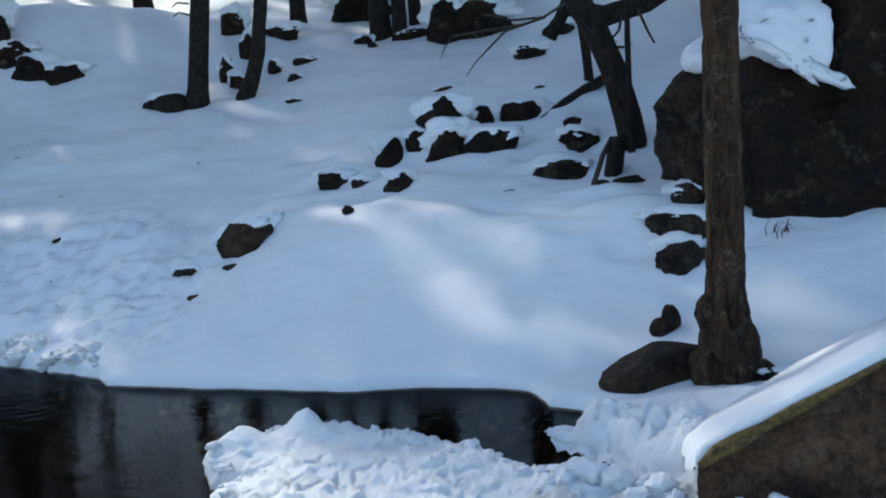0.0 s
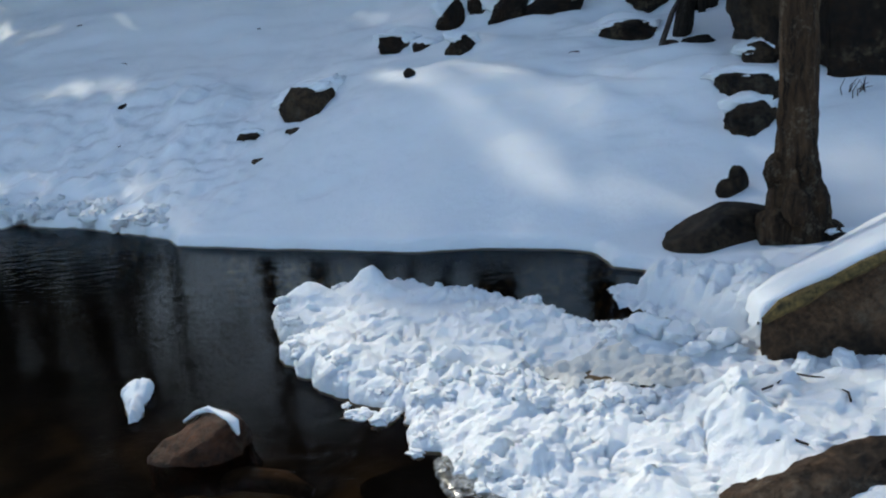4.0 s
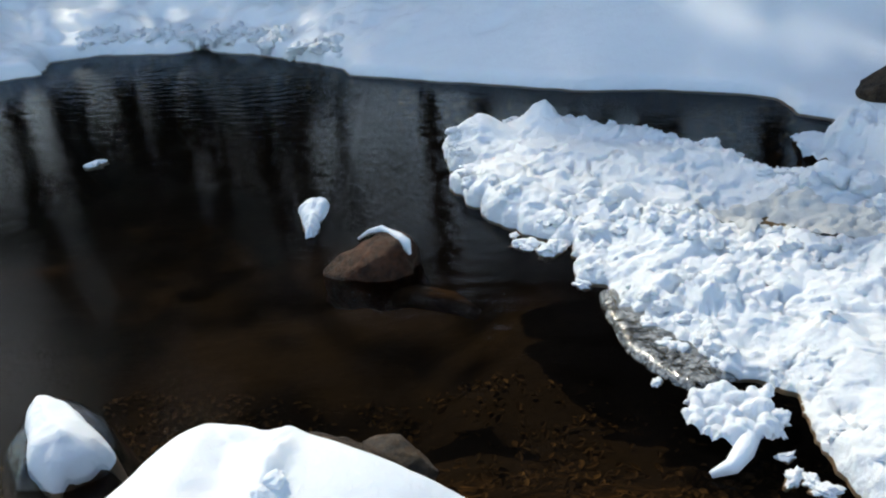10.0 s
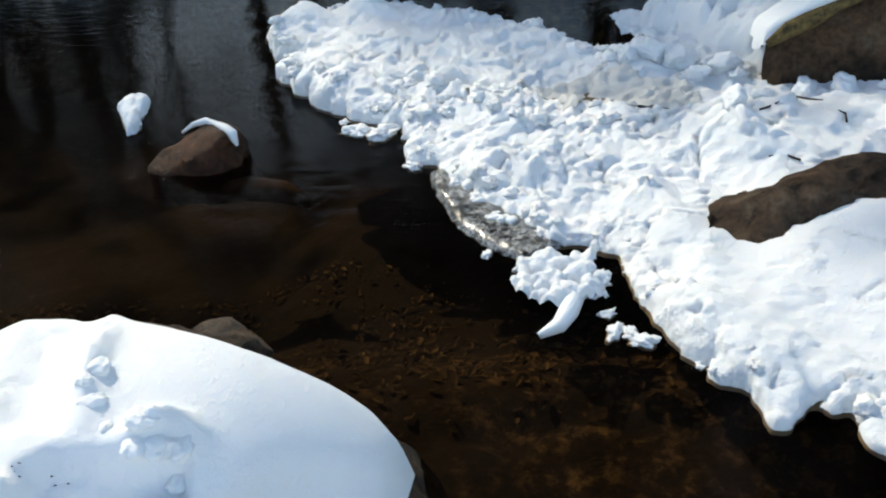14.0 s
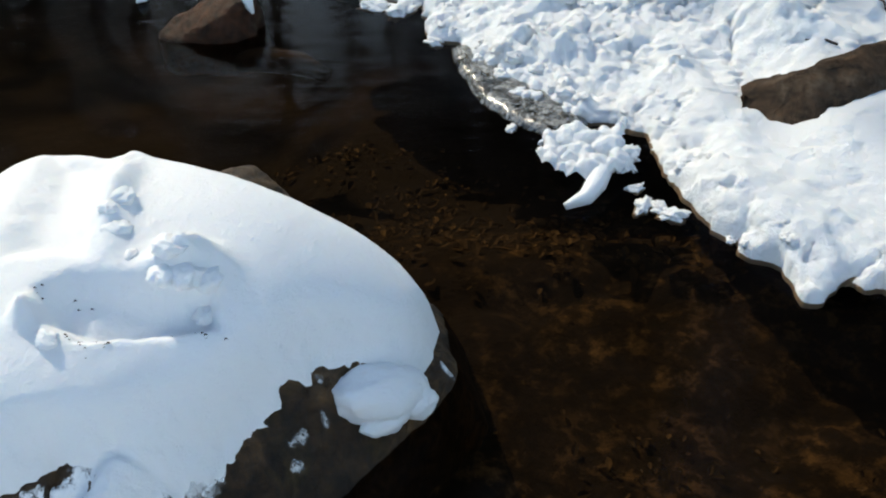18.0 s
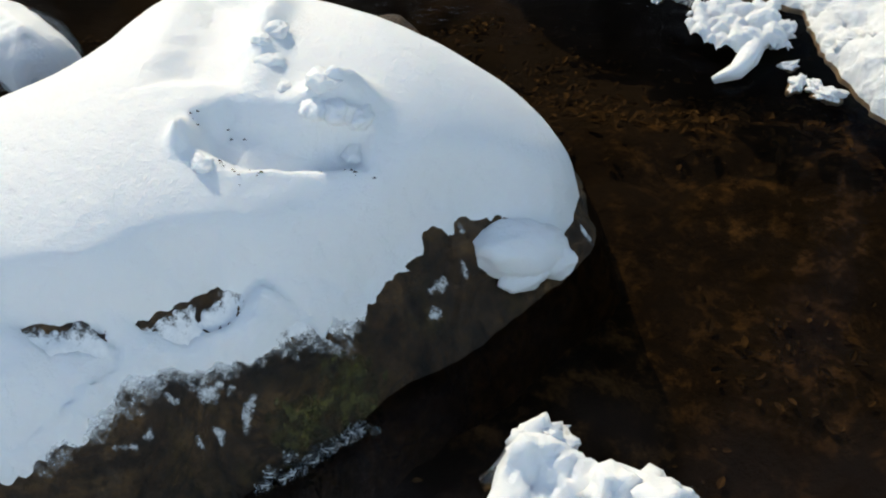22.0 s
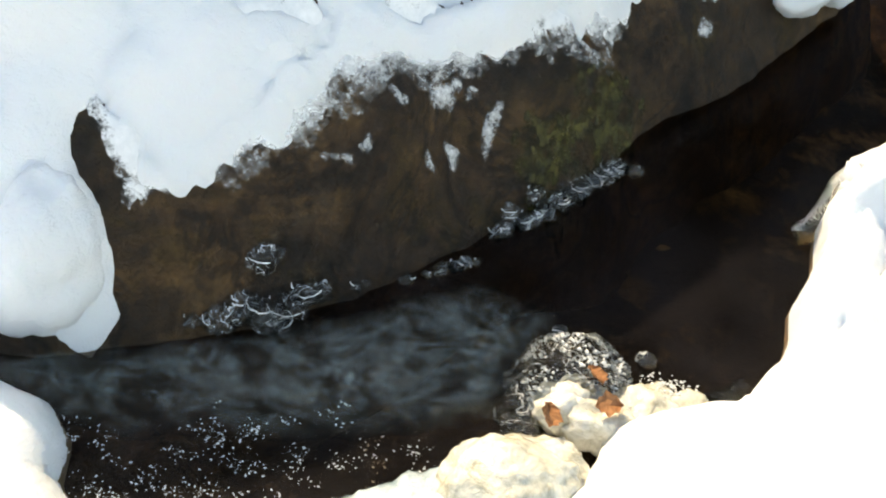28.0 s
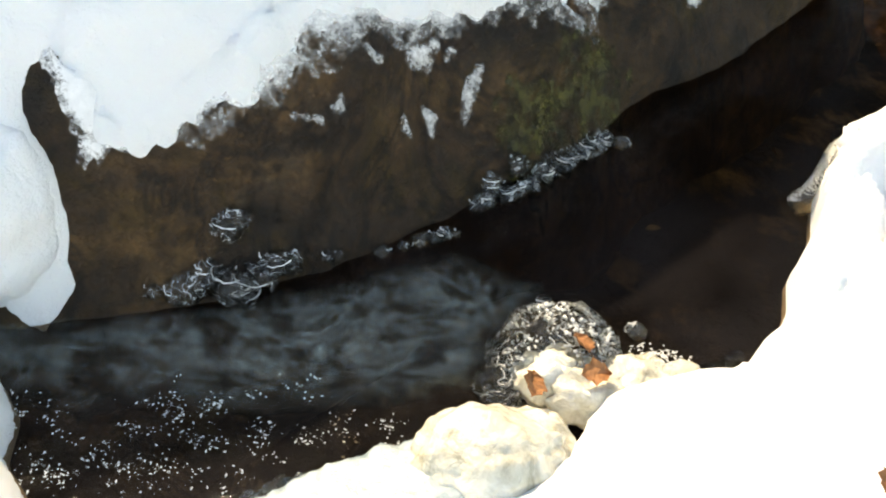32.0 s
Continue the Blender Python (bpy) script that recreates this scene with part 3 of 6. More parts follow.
def boulder_snow(x, y):
    """Height of the snow on the boulder: a thick cap, thin dusting below its edge, a boot print and a trench."""
    d, thick = boulder_snow_edge(x, y)
    rim = np.sqrt(np.clip(1 - (1 - np.clip(d / 0.055, 0, 1)) ** 2, 0, 1))
    slab = np.sqrt(np.clip(1 - (1 - np.clip(thick / 0.05, 0, 1)) ** 2, 0, 1))
    soft = step(0.0, 0.04, thick)
    z = boulder_rock(x, y) * (1 - soft) + (boulder_soft(x, y) + 0.004 + 0.008 * fbm(x, y, 0.45, 2, 54)) * soft - 0.014 + rim * (0.034 + 0.014 * fbm(x, y, 0.05, 3, 50) * (1 - soft)) + slab * rim * 0.038
    z = np.maximum(z, boulder_rock(x, y) - 0.012 + 0.020 * step(0.0, 0.02, d))
    z = z + 0.035 * bump_at(x, y, -0.98, 0.47, 0.07, 0.05) * rim
    # boot print with its rims, the trench behind it, the kicked-up clods
    print_d = inside(x, y, [(-0.70, 1.075), (-0.66, 1.115), (-0.55, 1.125), (-0.44, 1.155), (-0.43, 1.10), (-0.50, 1.055), (-0.62, 1.0), (-0.68, 1.02)]) + 0.008 * fbm(x, y, 0.05, 3, 55)
    z = z - slab * (0.052 + 0.012 * fbm(x, y, 0.04, 3, 58)) * step(-0.016, 0.036, print_d) - 0.012 * slab * bump_at(x, y, -0.46, 1.1, 0.035, 0.02, 20)
    trench = inside(x, y, [(-0.87, 1.52), (-0.71, 1.5), (-0.66, 1.17), (-0.80, 1.13)])
    z = z - slab * 0.036 * step(-0.03, 0.06, trench + 0.02 * fbm(x, y, 0.07, 3, 59))
    kick = lumps(x + 0.01 * fbm(x, y, 0.04, 2, 56), y, 0.045, 57)
    z = z + slab * (0.030 * bump_at(x, y, -0.652, 1.33, 0.030, 0.14, 12) + 0.065 * bump_at(x, y, -0.485, 1.175, 0.055, 0.03, 25)) * (0.5 + 0.8 * kick)
    z = z + 0.035 * slab * bump_at(x, y, -0.70, 1.02, 0.014, 0.028)
    z = z + 0.006 * fbm(x, y, 0.4, 3, 52) + 0.002 * fbm(x, y, 0.03, 3, 53) * step(-0.8, -1.1, x)
    return z


NEAR_SNOW = [(-0.62, 0.16), (-0.575, 0.225), (-0.54, 0.26), (-0.50, 0.285), (-0.465, 0.305), (-0.44, 0.325), (-0.42, 0.35), (-0.40, 0.385), (-0.38, 0.415), (-0.34, 0.445), (-0.30, 0.462),
             (-0.265, 0.47), (-0.24, 0.505), (-0.213, 0.535), (-0.197, 0.58), (-0.183, 0.63), (-0.16, 0.665), (-0.15, 0.70), (-0.145, 0.76), (-0.125, 0.81), (-0.095, 0.815),
             (-0.075, 0.79), (-0.03, 0.765), (0.06, 0.765), (0.115, 0.757), (0.145, 0.71), (0.195, 0.64), (0.235, 0.61), (0.29, 0.585), (0.42, 0.48),
             (0.8, 0.2), (3, -0.4), (60, -1), (60, -60), (-60, -60), (-60, -3), (-2.5, -1.2), (-0.80, -0.5), (-0.70, 0.02)]


def near_snow(x, y):
    wx, wy = x + 0.03 * fbm(x, y, 0.08, 3, 66), y + 0.03 * fbm(x, y, 0.08, 3, 67)
    d = inside(x, y, NEAR_SNOW) + 0.008 * fbm(x, y, 0.06, 3, 61)
    d = d + 0.006 + 0.016 * step(0.55, 0.7, y) + 0.002 * step(-0.46, -0.54, x)
    d = d - 0.055 * bump_at(x, y, -0.475, 0.372, 0.05, 0.035, 20)
    rim = np.sqrt(np.clip(1 - (1 - np.clip(d / 0.03, 0, 1)) ** 2, 0, 1))
    flat = step(0.02, -0.10, y - 0.52)
    z = rim * (0.045 + (0.026 * lumps(wx, wy, 0.085, 62) + 0.016 * lumps(wx, wy, 0.036, 63) * step(-0.1, 0.3, fbm(x, y, 0.15, 2, 65)) + 0.008 * lumps(wx, y, 0.018, 69) + 0.018 * fbm(x, y, 0.07, 4, 68, 0.7)) * (1 - 0.6 * flat)) + 0.025 * step(0, 0.3, d) + 0.015 * fbm(x, y, 0.22, 3, 64) * rim
    z = z + rim * (0.040 * bump_at(x, y, -0.105, 0.775, 0.045, 0.04) + 0.03 * bump_at(x, y, 0.09, 0.7, 0.05, 0.03) - 0.06 * bump_at(x, y, 0.0, 0.665, 0.06, 0.022) - 0.045 * bump_at(x, y, -0.04, 0.575, 0.05, 0.035, 30))
    z = z + 0.25 * step(0.9, 3.5, d) + 0.2 * np.clip(d - 3, 0, 40)
    return np.where(d > 0, z, np.maximum(d * 3, -0.4))


LEFT_SNOW = [(-1.02, 0.375), (-0.95, 0.357), (-0.922, 0.327), (-0.905, 0.28), (-0.88, 0.262), (-0.85, 0.235), (-0.85, 0.1), (-0.95, -0.3), (-1.3, -0.5), (-2.2, -0.5), (-2.2, 0.3)]


def left_snow(x, y):
    d = inside(x, y, LEFT_SNOW) + 0.006 * fbm(x, y, 0.08, 2, 71)
    rim = np.sqrt(np.clip(1 - (1 - np.clip(d / 0.06, 0, 1)) ** 2, 0, 1))
    return np.where(d > 0, rim * 0.065 + 0.05 * step(0, 0.3, d) + 0.01 * fbm(x, y, 0.2, 2, 72), np.maximum(d * 3, -0.3))


def small_boulder(x, y):
    """The low rock beside the big boulder, under its glaze of ice."""
    d = inside(x, y, [(-1.80, 1.85), (-1.84, 2.03), (-1.75, 2.11), (-1.60, 2.05), (-1.48, 1.93), (-1.43, 1.80), (-1.51, 1.72), (-1.66, 1.71)]) + 0.012 * fbm(x, y, 0.12, 3, 45)
    z = np.interp(d, [0, 0.03, 0.08, 0.2], [0.0, 0.035, 0.065, 0.085]) + 0.008 * fbm(x, y, 0.06, 3, 46)
    return np.where(d > 0, z, np.maximum(d * 3, -0.4))


def water_level(x, y):
    """The stream's surface: still in the pool, broken where it drops past the boulder."""
    fast = step(0.75, 0.45, y) * step(-0.25, -0.5, x) * step(-1.5, -1.0, x)
    fast = fast * (0.35 + 0.65 * step(0.48, 0.34, y))
    return fast * (0.007 * fbm(x, y, 0.05, 3, 95, 0.6) + 0.005 * fbm(x, y * 1.5, 0.02, 2, 96)) + 0.0


def stream_bed(x, y):
    deep = 0.12 + 0.40 * step(1.75, 2.8, y) + 0.25 * step(3.2, 5.0, y) + 0.04 * (1 - step(1.25, 2.0, y - 0.35 * np.clip(-x - 0.2, 0, 1)))
    deep = deep + 0.16 * step(-0.55, -1.1, x) + 0.07 * step(-0.1, 0.25, x) * (1 - step(1.5, 2.0, y))
    deep = deep * (1 - step(-0.25, 0.2, inside(x, y, FAR_SHORE))) + 0.02
    return -deep + 0.035 * fbm(x, y, 0.45, 4, 81) + 0.04 * lumps(x, y, 0.28, 82) * (1 - step(2.5, 3.2, y))
# end terrain


def mesh_object(name, verts, faces, mat, smooth=True):
    me = bpy.data.meshes.new(name)
    me.from_pydata(verts, [], faces)
    me.update()
    if smooth:
        me.polygons.foreach_set("use_smooth", [True] * len(me.polygons))
    me.materials.append(mat)
    return new(name, me)


def sheet(name, xs, ys, height, level, mat, foot=None, shift=0.0, fade=0.05):
    """A sheet over the grid xs, ys where level is above 0; its rim follows the line of level 0, down to foot."""
    X, Y = np.meshgrid(xs, ys)
    V = level(X, Y)
    keep = V > 0
    rows, cols = keep.shape
    sx, sy, cnt = np.zeros(keep.shape), np.zeros(keep.shape), np.zeros(keep.shape)
    for dx, dy in ((1, 0), (-1, 0), (0, 1), (0, -1), (1, 1), (-1, 1), (1, -1), (-1, -1)):
        j, i = np.nonzero(~keep)
        j2, i2 = j + dy, i + dx
        ok = (j2 >= 0) & (j2 < rows) & (i2 >= 0) & (i2 < cols)
        j, i, j2, i2 = j[ok], i[ok], j2[ok], i2[ok]
        ok = keep[j2, i2]
        j, i, j2, i2 = j[ok], i[ok], j2[ok], i2[ok]
        if not len(j):
            continue
        ax, ay, bx, by = X[j, i], Y[j, i], X[j2, i2], Y[j2, i2]
        for _ in range(7):
            mx, my = (ax + bx) / 2, (ay + by) / 2
            on = level(mx, my) > 0
            bx, by, ax, ay = np.where(on, mx, bx), np.where(on, my, by), np.where(on, ax, mx), np.where(on, ay, my)
        sx[j, i] += bx
        sy[j, i] += by
        cnt[j, i] += 1
    rim = cnt > 0
    X, Y = np.where(rim, sx / np.maximum(cnt, 1), X), np.where(rim, sy / np.maximum(cnt, 1), Y)
    Z = height(X, Y)
    if foot is not None:
        Z = np.where(rim, foot, Z)
    if shift:
        X = X + np.where(rim, 0, shift * fbm(X + Z * 3, Y, 0.09, 2, 91))
        Y = Y + np.where(rim, 0, shift * fbm(X, Y + Z * 3, 0.09, 2, 92))
    use = keep | rim
    quad = use[:-1, :-1] & use[1:, :-1] & use[:-1, 1:] & use[1:, 1:] & (keep[:-1, :-1] | keep[1:, :-1] | keep[:-1, 1:] | keep[1:, 1:])
    idx = np.arange(keep.size).reshape(keep.shape)
    f = np.stack([idx[:-1, :-1], idx[:-1, 1:], idx[1:, 1:], idx[1:, :-1]], -1)[quad]
    on = np.unique(f)
    back = np.full(keep.size, -1)
    back[on] = np.arange(len(on))
    ob = mesh_object(name, np.stack([X, Y, Z], -1).reshape(-1, 3)[on].tolist(), back[f].tolist(), mat)
    edge = ob.data.attributes.new("edge", "FLOAT", "POINT")
    edge.data.foreach_set("value", np.where(rim, 0, np.clip(V / fade, 0, 1)).reshape(-1)[on].astype(np.float32))
    return ob


def field(name, xs, ys, height, mat, floor=-0.25, shift=0.0):
    """A sheet over the grid xs, ys, cut off where it dips under floor."""
    return sheet(name, xs, ys, height, lambda x, y: height(x, y) - floor, mat, floor - 0.012 if floor > -0.1 else None, shift)


def graded(a, b, near, c, grow=1.06):
    """Grid lines from a to b, near apart at c and wider away from it."""
    out, s = [c], near
    while out[-1] < b:
        out.append(out[-1] + s)
        s *= grow
    left, s = [c], near
    while left[-1] > a:
        left.append(left[-1] - s)
        s *= grow
    return np.array(left[:0:-1] + out)


def rock(name, centre, size, seed, mat, turn=0.0, lean=(0, 0), cuts=7, detail=3, rough=0.10):
    """A boulder: a ball cut by flat faces, then roughened."""
    rng = random.Random(seed)
    bm = bmesh.new()
    bmesh.ops.create_icosphere(bm, subdivisions=detail, radius=1.0)
    planes = []
    for _ in range(cuts):
        n = Vector((rng.gauss(0, 1), rng.gauss(0, 1), rng.gauss(0, 0.8))).normalized()
        planes.append((n, rng.uniform(0.62, 0.88)))
    off = Vector((seed * 3.7, seed * 1.9, seed * 0.7))
    for v in bm.verts:
        p = v.co.copy()
        for n, d in planes:
            over = p.dot(n) - d
            if over > 0:
                p -= n * over * 0.95
        q = p + off
        p *= 1 + rough * noise.fractal(q * 1.7, 1.0, 2.0, 4) + 0.3 * rough * noise.noise(q * 6)
        v.co = p
    m = pose(*centre, lean[0], lean[1], turn) @ Matrix.Diagonal((*size, 1))
    bm.transform(m)
    me = bpy.data.meshes.new(name)
    bm.to_mesh(me)
    bm.free()
    me.polygons.foreach_set("use_smooth", [True] * len(me.polygons))
    me.materials.append(mat)
    return new(name, me)


def tube(name, pts, radii, mat, sides=14, knobs=0.06, seed=1, ridge=0.0):
    """A limb through points with its own radius at each."""
    P = [Vector(p) for p in pts]
    if ridge:
        k = np.arange(0, len(P) - 0.99, 1 / 14)
        radii = np.interp(k, range(len(P)), radii)
        P = [P[int(f)].lerp(P[min(int(f) + 1, len(P) - 1)], f - int(f)) for f in k.tolist()]
    verts, faces = [], []
    for i, p in enumerate(P):
        d = (P[min(i + 1, len(P) - 1)] - P[max(i - 1, 0)]).normalized()
        a = d.orthogonal().normalized()
        if i and abs(a.dot(prev)) < 0.999:
            a = (prev - d * prev.dot(d)).normalized()
        prev = a
        b = d.cross(a)
        for k in range(sides):
            w = 2 * math.pi * k / sides
            r = radii[i] * (1 + knobs * noise.noise(Vector((math.cos(w) * 1.5, math.sin(w) * 1.5, i * 0.45 + seed * 9))))
            if ridge:
                q = Vector((math.cos(w) * 5, math.sin(w) * 5, p.z * 5 + seed))
                r += radii[i] * ridge * (noise.fractal(q, 0.7, 2.0, 4) - 0.8 * abs(noise.noise(q * 0.7)))
            verts.append(tuple(p + (a * math.cos(w) + b * math.sin(w)) * r))
    for i in range(len(P) - 1):
        for k in range(sides):
            k2 = (k + 1) % sides
            faces.append((i * sides + k, i * sides + k2, (i + 1) * sides + k2, (i + 1) * sides + k))
    faces.append(tuple(range(sides))[::-1])
    faces.append(tuple(range((len(P) - 1) * sides, len(P) * sides)))
    return mesh_object(name, verts, faces, mat)


def ground(x, y):
    return float(far_bank(np.array([float(x)]), np.array([float(y)]))[0])



def thing(name, place=(0, 0, 0)):
    ob = new(name)
    ob.location = place
    return ob


def under(parent, ob):
    """Makes ob a part of parent, where it stands."""
    ob.parent = parent
    ob.matrix_parent_inverse = Matrix.Translation(parent.location).inverted() if parent.parent is None else Matrix()
    return ob


def hull(name, corners, mat, seed=1, cell=0.08, rough=0.02, soft=0.04, scale=3.0):
    """An angular rock: the hull of its corners, edges worn round, faces roughened."""
    bm = bmesh.new()
    for c in corners:
        bm.verts.new(c)
    made = bmesh.ops.convex_hull(bm, input=bm.verts)
    bmesh.ops.delete(bm, geom=list({g for g in made["geom_interior"] + made["geom_unused"] if isinstance(g, bmesh.types.BMVert)}), context="VERTS")
    bmesh.ops.bevel(bm, geom=list(bm.edges), offset=soft, segments=2, profile=0.5, affect="EDGES")
    for _ in range(7):
        longs = [e for e in bm.edges if e.calc_length() > cell * 1.5]
        if not longs or len(bm.verts) > 9000:
            break
        bmesh.ops.subdivide_edges(bm, edges=longs, cuts=1)
        bmesh.ops.triangulate(bm, faces=[f for f in bm.faces if len(f.verts) > 3])
    bm.normal_update()
    off = Vector((seed * 5.1, seed * 2.3, seed * 0.9))
    for v in bm.verts:
        q = v.co * scale + off
        v.co += v.normal * (rough * 1.6 * noise.fractal(q, 0.8, 2.0, 5) - rough * abs(noise.noise(q * 0.8 + off)))
    me = bpy.data.meshes.new(name)
    bm.to_mesh(me)
    bm.free()
    me.polygons.foreach_set("use_smooth", [True] * len(me.polygons))
    me.materials.append(mat)
    return new(name, me)


def patch(name, outline, height, lift, mat, cell=0.006, rag=0.015, seed=0, size=0.05, dome=0.0, fade=0.04):
    """A thin ragged layer that lies on a surface within an outline: snow dust, moss, ice glaze."""
    px, py = [p[0] for p in outline], [p[1] for p in outline]

    def level(x, y):
        return inside(x, y, outline) + rag * fbm(x, y, size, 4, seed, 0.65)

    def top(x, y):
        d = np.clip(level(x, y), 0, 9)
        up = np.sqrt(np.clip(1 - (1 - np.clip(d / (0.25 * size + 0.008), 0, 1)) ** 2, 0, 1))
        return height(x, y) - 0.003 + up * (lift + 0.003) + dome * np.clip(d, 0, 0.1)

    m = rag + 0.02
    return sheet(name, np.arange(min(px) - m, max(px) + m, cell), np.arange(min(py) - m, max(py) + m, cell), top, level, mat, None, 0.0, fade)


def still(x, y):
    return np.zeros(np.shape(x))


def at_ground(x, y, sink=0.0):
    return (x, y, ground(x, y) - sink)


def sprays(name, spots, mat, size, seed, droop=0.35):
    """Many small flat needle sprays at the given spots."""
    rng = random.Random(seed)
    verts, faces = [], []
    for p, out in spots:
        d = (Vector(out) + Vector((rng.gauss(0, 0.5), rng.gauss(0, 0.5), rng.gauss(-droop, 0.35)))).normalized()
        side = d.cross(Vector((rng.gauss(0, 0.4), rng.gauss(0, 0.4), 1))).normalized()
        a, w = size * rng.uniform(0.6, 1.3), size * rng.uniform(0.22, 0.4)
        c = Vector(p)
        i = len(verts)
        verts += [tuple(c), tuple(c + d * a * 0.5 + side * w), tuple(c + d * a), tuple(c + d * a * 0.5 - side * w)]
        faces.append((i, i + 1, i + 2, i + 3))
    return mesh_object(name, verts, faces, mat, False)


def hemlock(x, y, tall, wide, seed, low=0.06, dense=1.0, label="dark green hemlock with drooping boughs on the snowy slope"):
    rng = random.Random(seed)
    z = ground(x, y)
    tree = thing("hemlock_tree", (x, y, z))
    under(tree, tube("trunk", [(x, y, z - 0.2), (x, y, z + tall * 0.1), (x + 0.1, y, z + tall * 0.55), (x + 0.1, y, z + tall)], [tall * 0.02, tall * 0.015, tall * 0.01, 0.02], BARK_DARK, 10, 0.05, seed))
    spots = []
    h = tall * low
    while h < tall * 0.98:
        reach = wide * (1 - (h / tall - low) / (1 - low)) ** 0.8 * rng.uniform(0.7, 1.1) + 0.2
        w = rng.uniform(0, 6.283)
        d = Vector((math.cos(w), math.sin(w), 0))
        for k in range(int(30 * dense * reach / 2)):
            r = reach * rng.random() ** 0.6
            side = rng.gauss(0, 0.16) * reach
            p = Vector((x, y, z + h - 0.22 * r * r / max(reach, 0.5))) + d * r + Vector((-d.y, d.x, 0)) * side
            spots.append((p + Vector((0, 0, rng.gauss(0, 0.08))), d))
        h += tall * 0.011 / dense
    under(tree, sprays("crown", spots, NEEDLES, 0.42, seed))
    return tagged(tree, label, "tree", "hemlocks on the slope")


def bare_branches(tree, base, up, seed, count, length, r, mat):
    """Leafless side branches with a few twigs."""
    rng = random.Random(seed)
    for i in range(count):
        k = rng.uniform(0.3, 1)
        p = Vector(base).lerp(Vector(up), k)
        w = rng.uniform(0, 6.283)
        d = Vector((math.cos(w), math.sin(w), rng.uniform(0.1, 0.7))).normalized()
        L = length * rng.uniform(0.5, 1.1)
        pts = [p]
        for _ in range(4):
            d = (d + Vector((rng.gauss(0, 0.2), rng.gauss(0, 0.2), rng.gauss(0, 0.15)))).normalized()
            pts.append(pts[-1] + d * L / 4)
        under(tree, tube("branch", pts, [r, r * 0.8, r * 0.6, r * 0.4, r * 0.15], mat, 6, 0.05, seed + i))


def blob(cx, cy, rx, ry, turn=0.0, seed=0, points=22):
    """A ragged oval outline."""
    rng = random.Random(seed)
    c, q = math.cos(radians(turn)), math.sin(radians(turn))
    out = []
    for k in range(points):
        w = 2 * math.pi * k / points
        m = 0.95 + 0.12 * math.sin(2 * w + seed) + 0.10 * math.sin(3 * w + 2.1 * seed) + rng.uniform(-0.06, 0.06)
        u, v = rx * m * math.cos(w), ry * m * math.sin(w)
        out.append((cx + u * c - v * q, cy + u * q + v * c))
    return out


# ---- large structure ----
tagged(field("ground", graded(-60, 60, 0.024, -1.2, 1.0105), graded(3.1, 90, 0.020, 5.7, 1.0105), far_bank, SNOW_BANK, 0.0), "snow-covered slope above the stream with rocks poking through", "ground", kind="structure")
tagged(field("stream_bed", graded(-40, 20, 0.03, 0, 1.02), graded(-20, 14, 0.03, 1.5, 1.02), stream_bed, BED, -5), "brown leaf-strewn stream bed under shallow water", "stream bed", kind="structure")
tagged(field("water", graded(-60, 60, 0.006, -0.75, 1.03), graded(-60, 30, 0.006, 0.4, 1.03), water_level, WATER, -5), "dark clear stream water with small ripples", "water", kind="structure")
tagged(field("ice_shelf", graded(-1.3, 6, 0.007, 0.1, 1.008), graded(0.2, 4.7, 0.007, 2.6, 1.004), ice_shelf, SNOW_CRUST, 0.0, 0.015), "crumbled white snow and ice shelf over the stream", "ice shelf", kind="structure")
tagged(field("near_bank", graded(-60, 60, 0.005, -0.1, 1.018), graded(-60, 1.0, 0.005, 0.65, 1.018), near_snow, SNOW, 0.0, 0.009), "sunlit snow bank at the edge of the water", "snow bank", kind="structure")

# ---- sunken leaves ----
def leaf_litter(count, seed):
    """Curled brown leaves lying on the stream bed, in drifts."""
    gen = np.random.default_rng(seed)
    x, y = gen.uniform(-2.4, 1.3, count), gen.uniform(0.75, 3.1, count)
    use = fbm(x, y, 0.40, 4, 88, 0.6) + 0.16 * gen.normal(size=count) > 0.02 + 0.2 * ((y < 1.7) & (x > -0.2))
    x, y = x[use], y[use]
    n = len(x)
    size, turn, rock_x, rock_y = gen.uniform(0.012, 0.042, n) * np.where(y < 1.8, 0.7, 1.0), gen.uniform(0, 6.283, n), gen.normal(0, 0.28, n), gen.normal(0, 0.28, n)
    form = [(-0.5, 0, 0.0), (-0.15, 0.27, 0.14), (0.25, 0.22, 0.10), (0.55, 0, 0.05), (0.25, -0.22, 0.12), (-0.15, -0.27, 0.10), (0.05, 0, -0.04)]
    z = stream_bed(x, y) + 0.012
    c, q = np.cos(turn), np.sin(turn)
    pts = np.stack([np.stack([x + size * (u * c - v * q), y + size * (u * q + v * c), z + size * (w + u * rock_x + v * rock_y)], -1) for u, v, w in form], 1).reshape(-1, 3)
    fan = [(0, 1, 6), (1, 2, 6), (2, 3, 6), (3, 4, 6), (4, 5, 6), (5, 0, 6)]
    return mesh_object("leaf_litter", pts.tolist(), [(7 * i + a, 7 * i + b, 7 * i + d) for i in range(n) for a, b, d in fan], LITTER, False)


tagged(leaf_litter(11000, 5), "sunken brown leaves strewn over the stream bed", "leaf litter", kind="stuff")

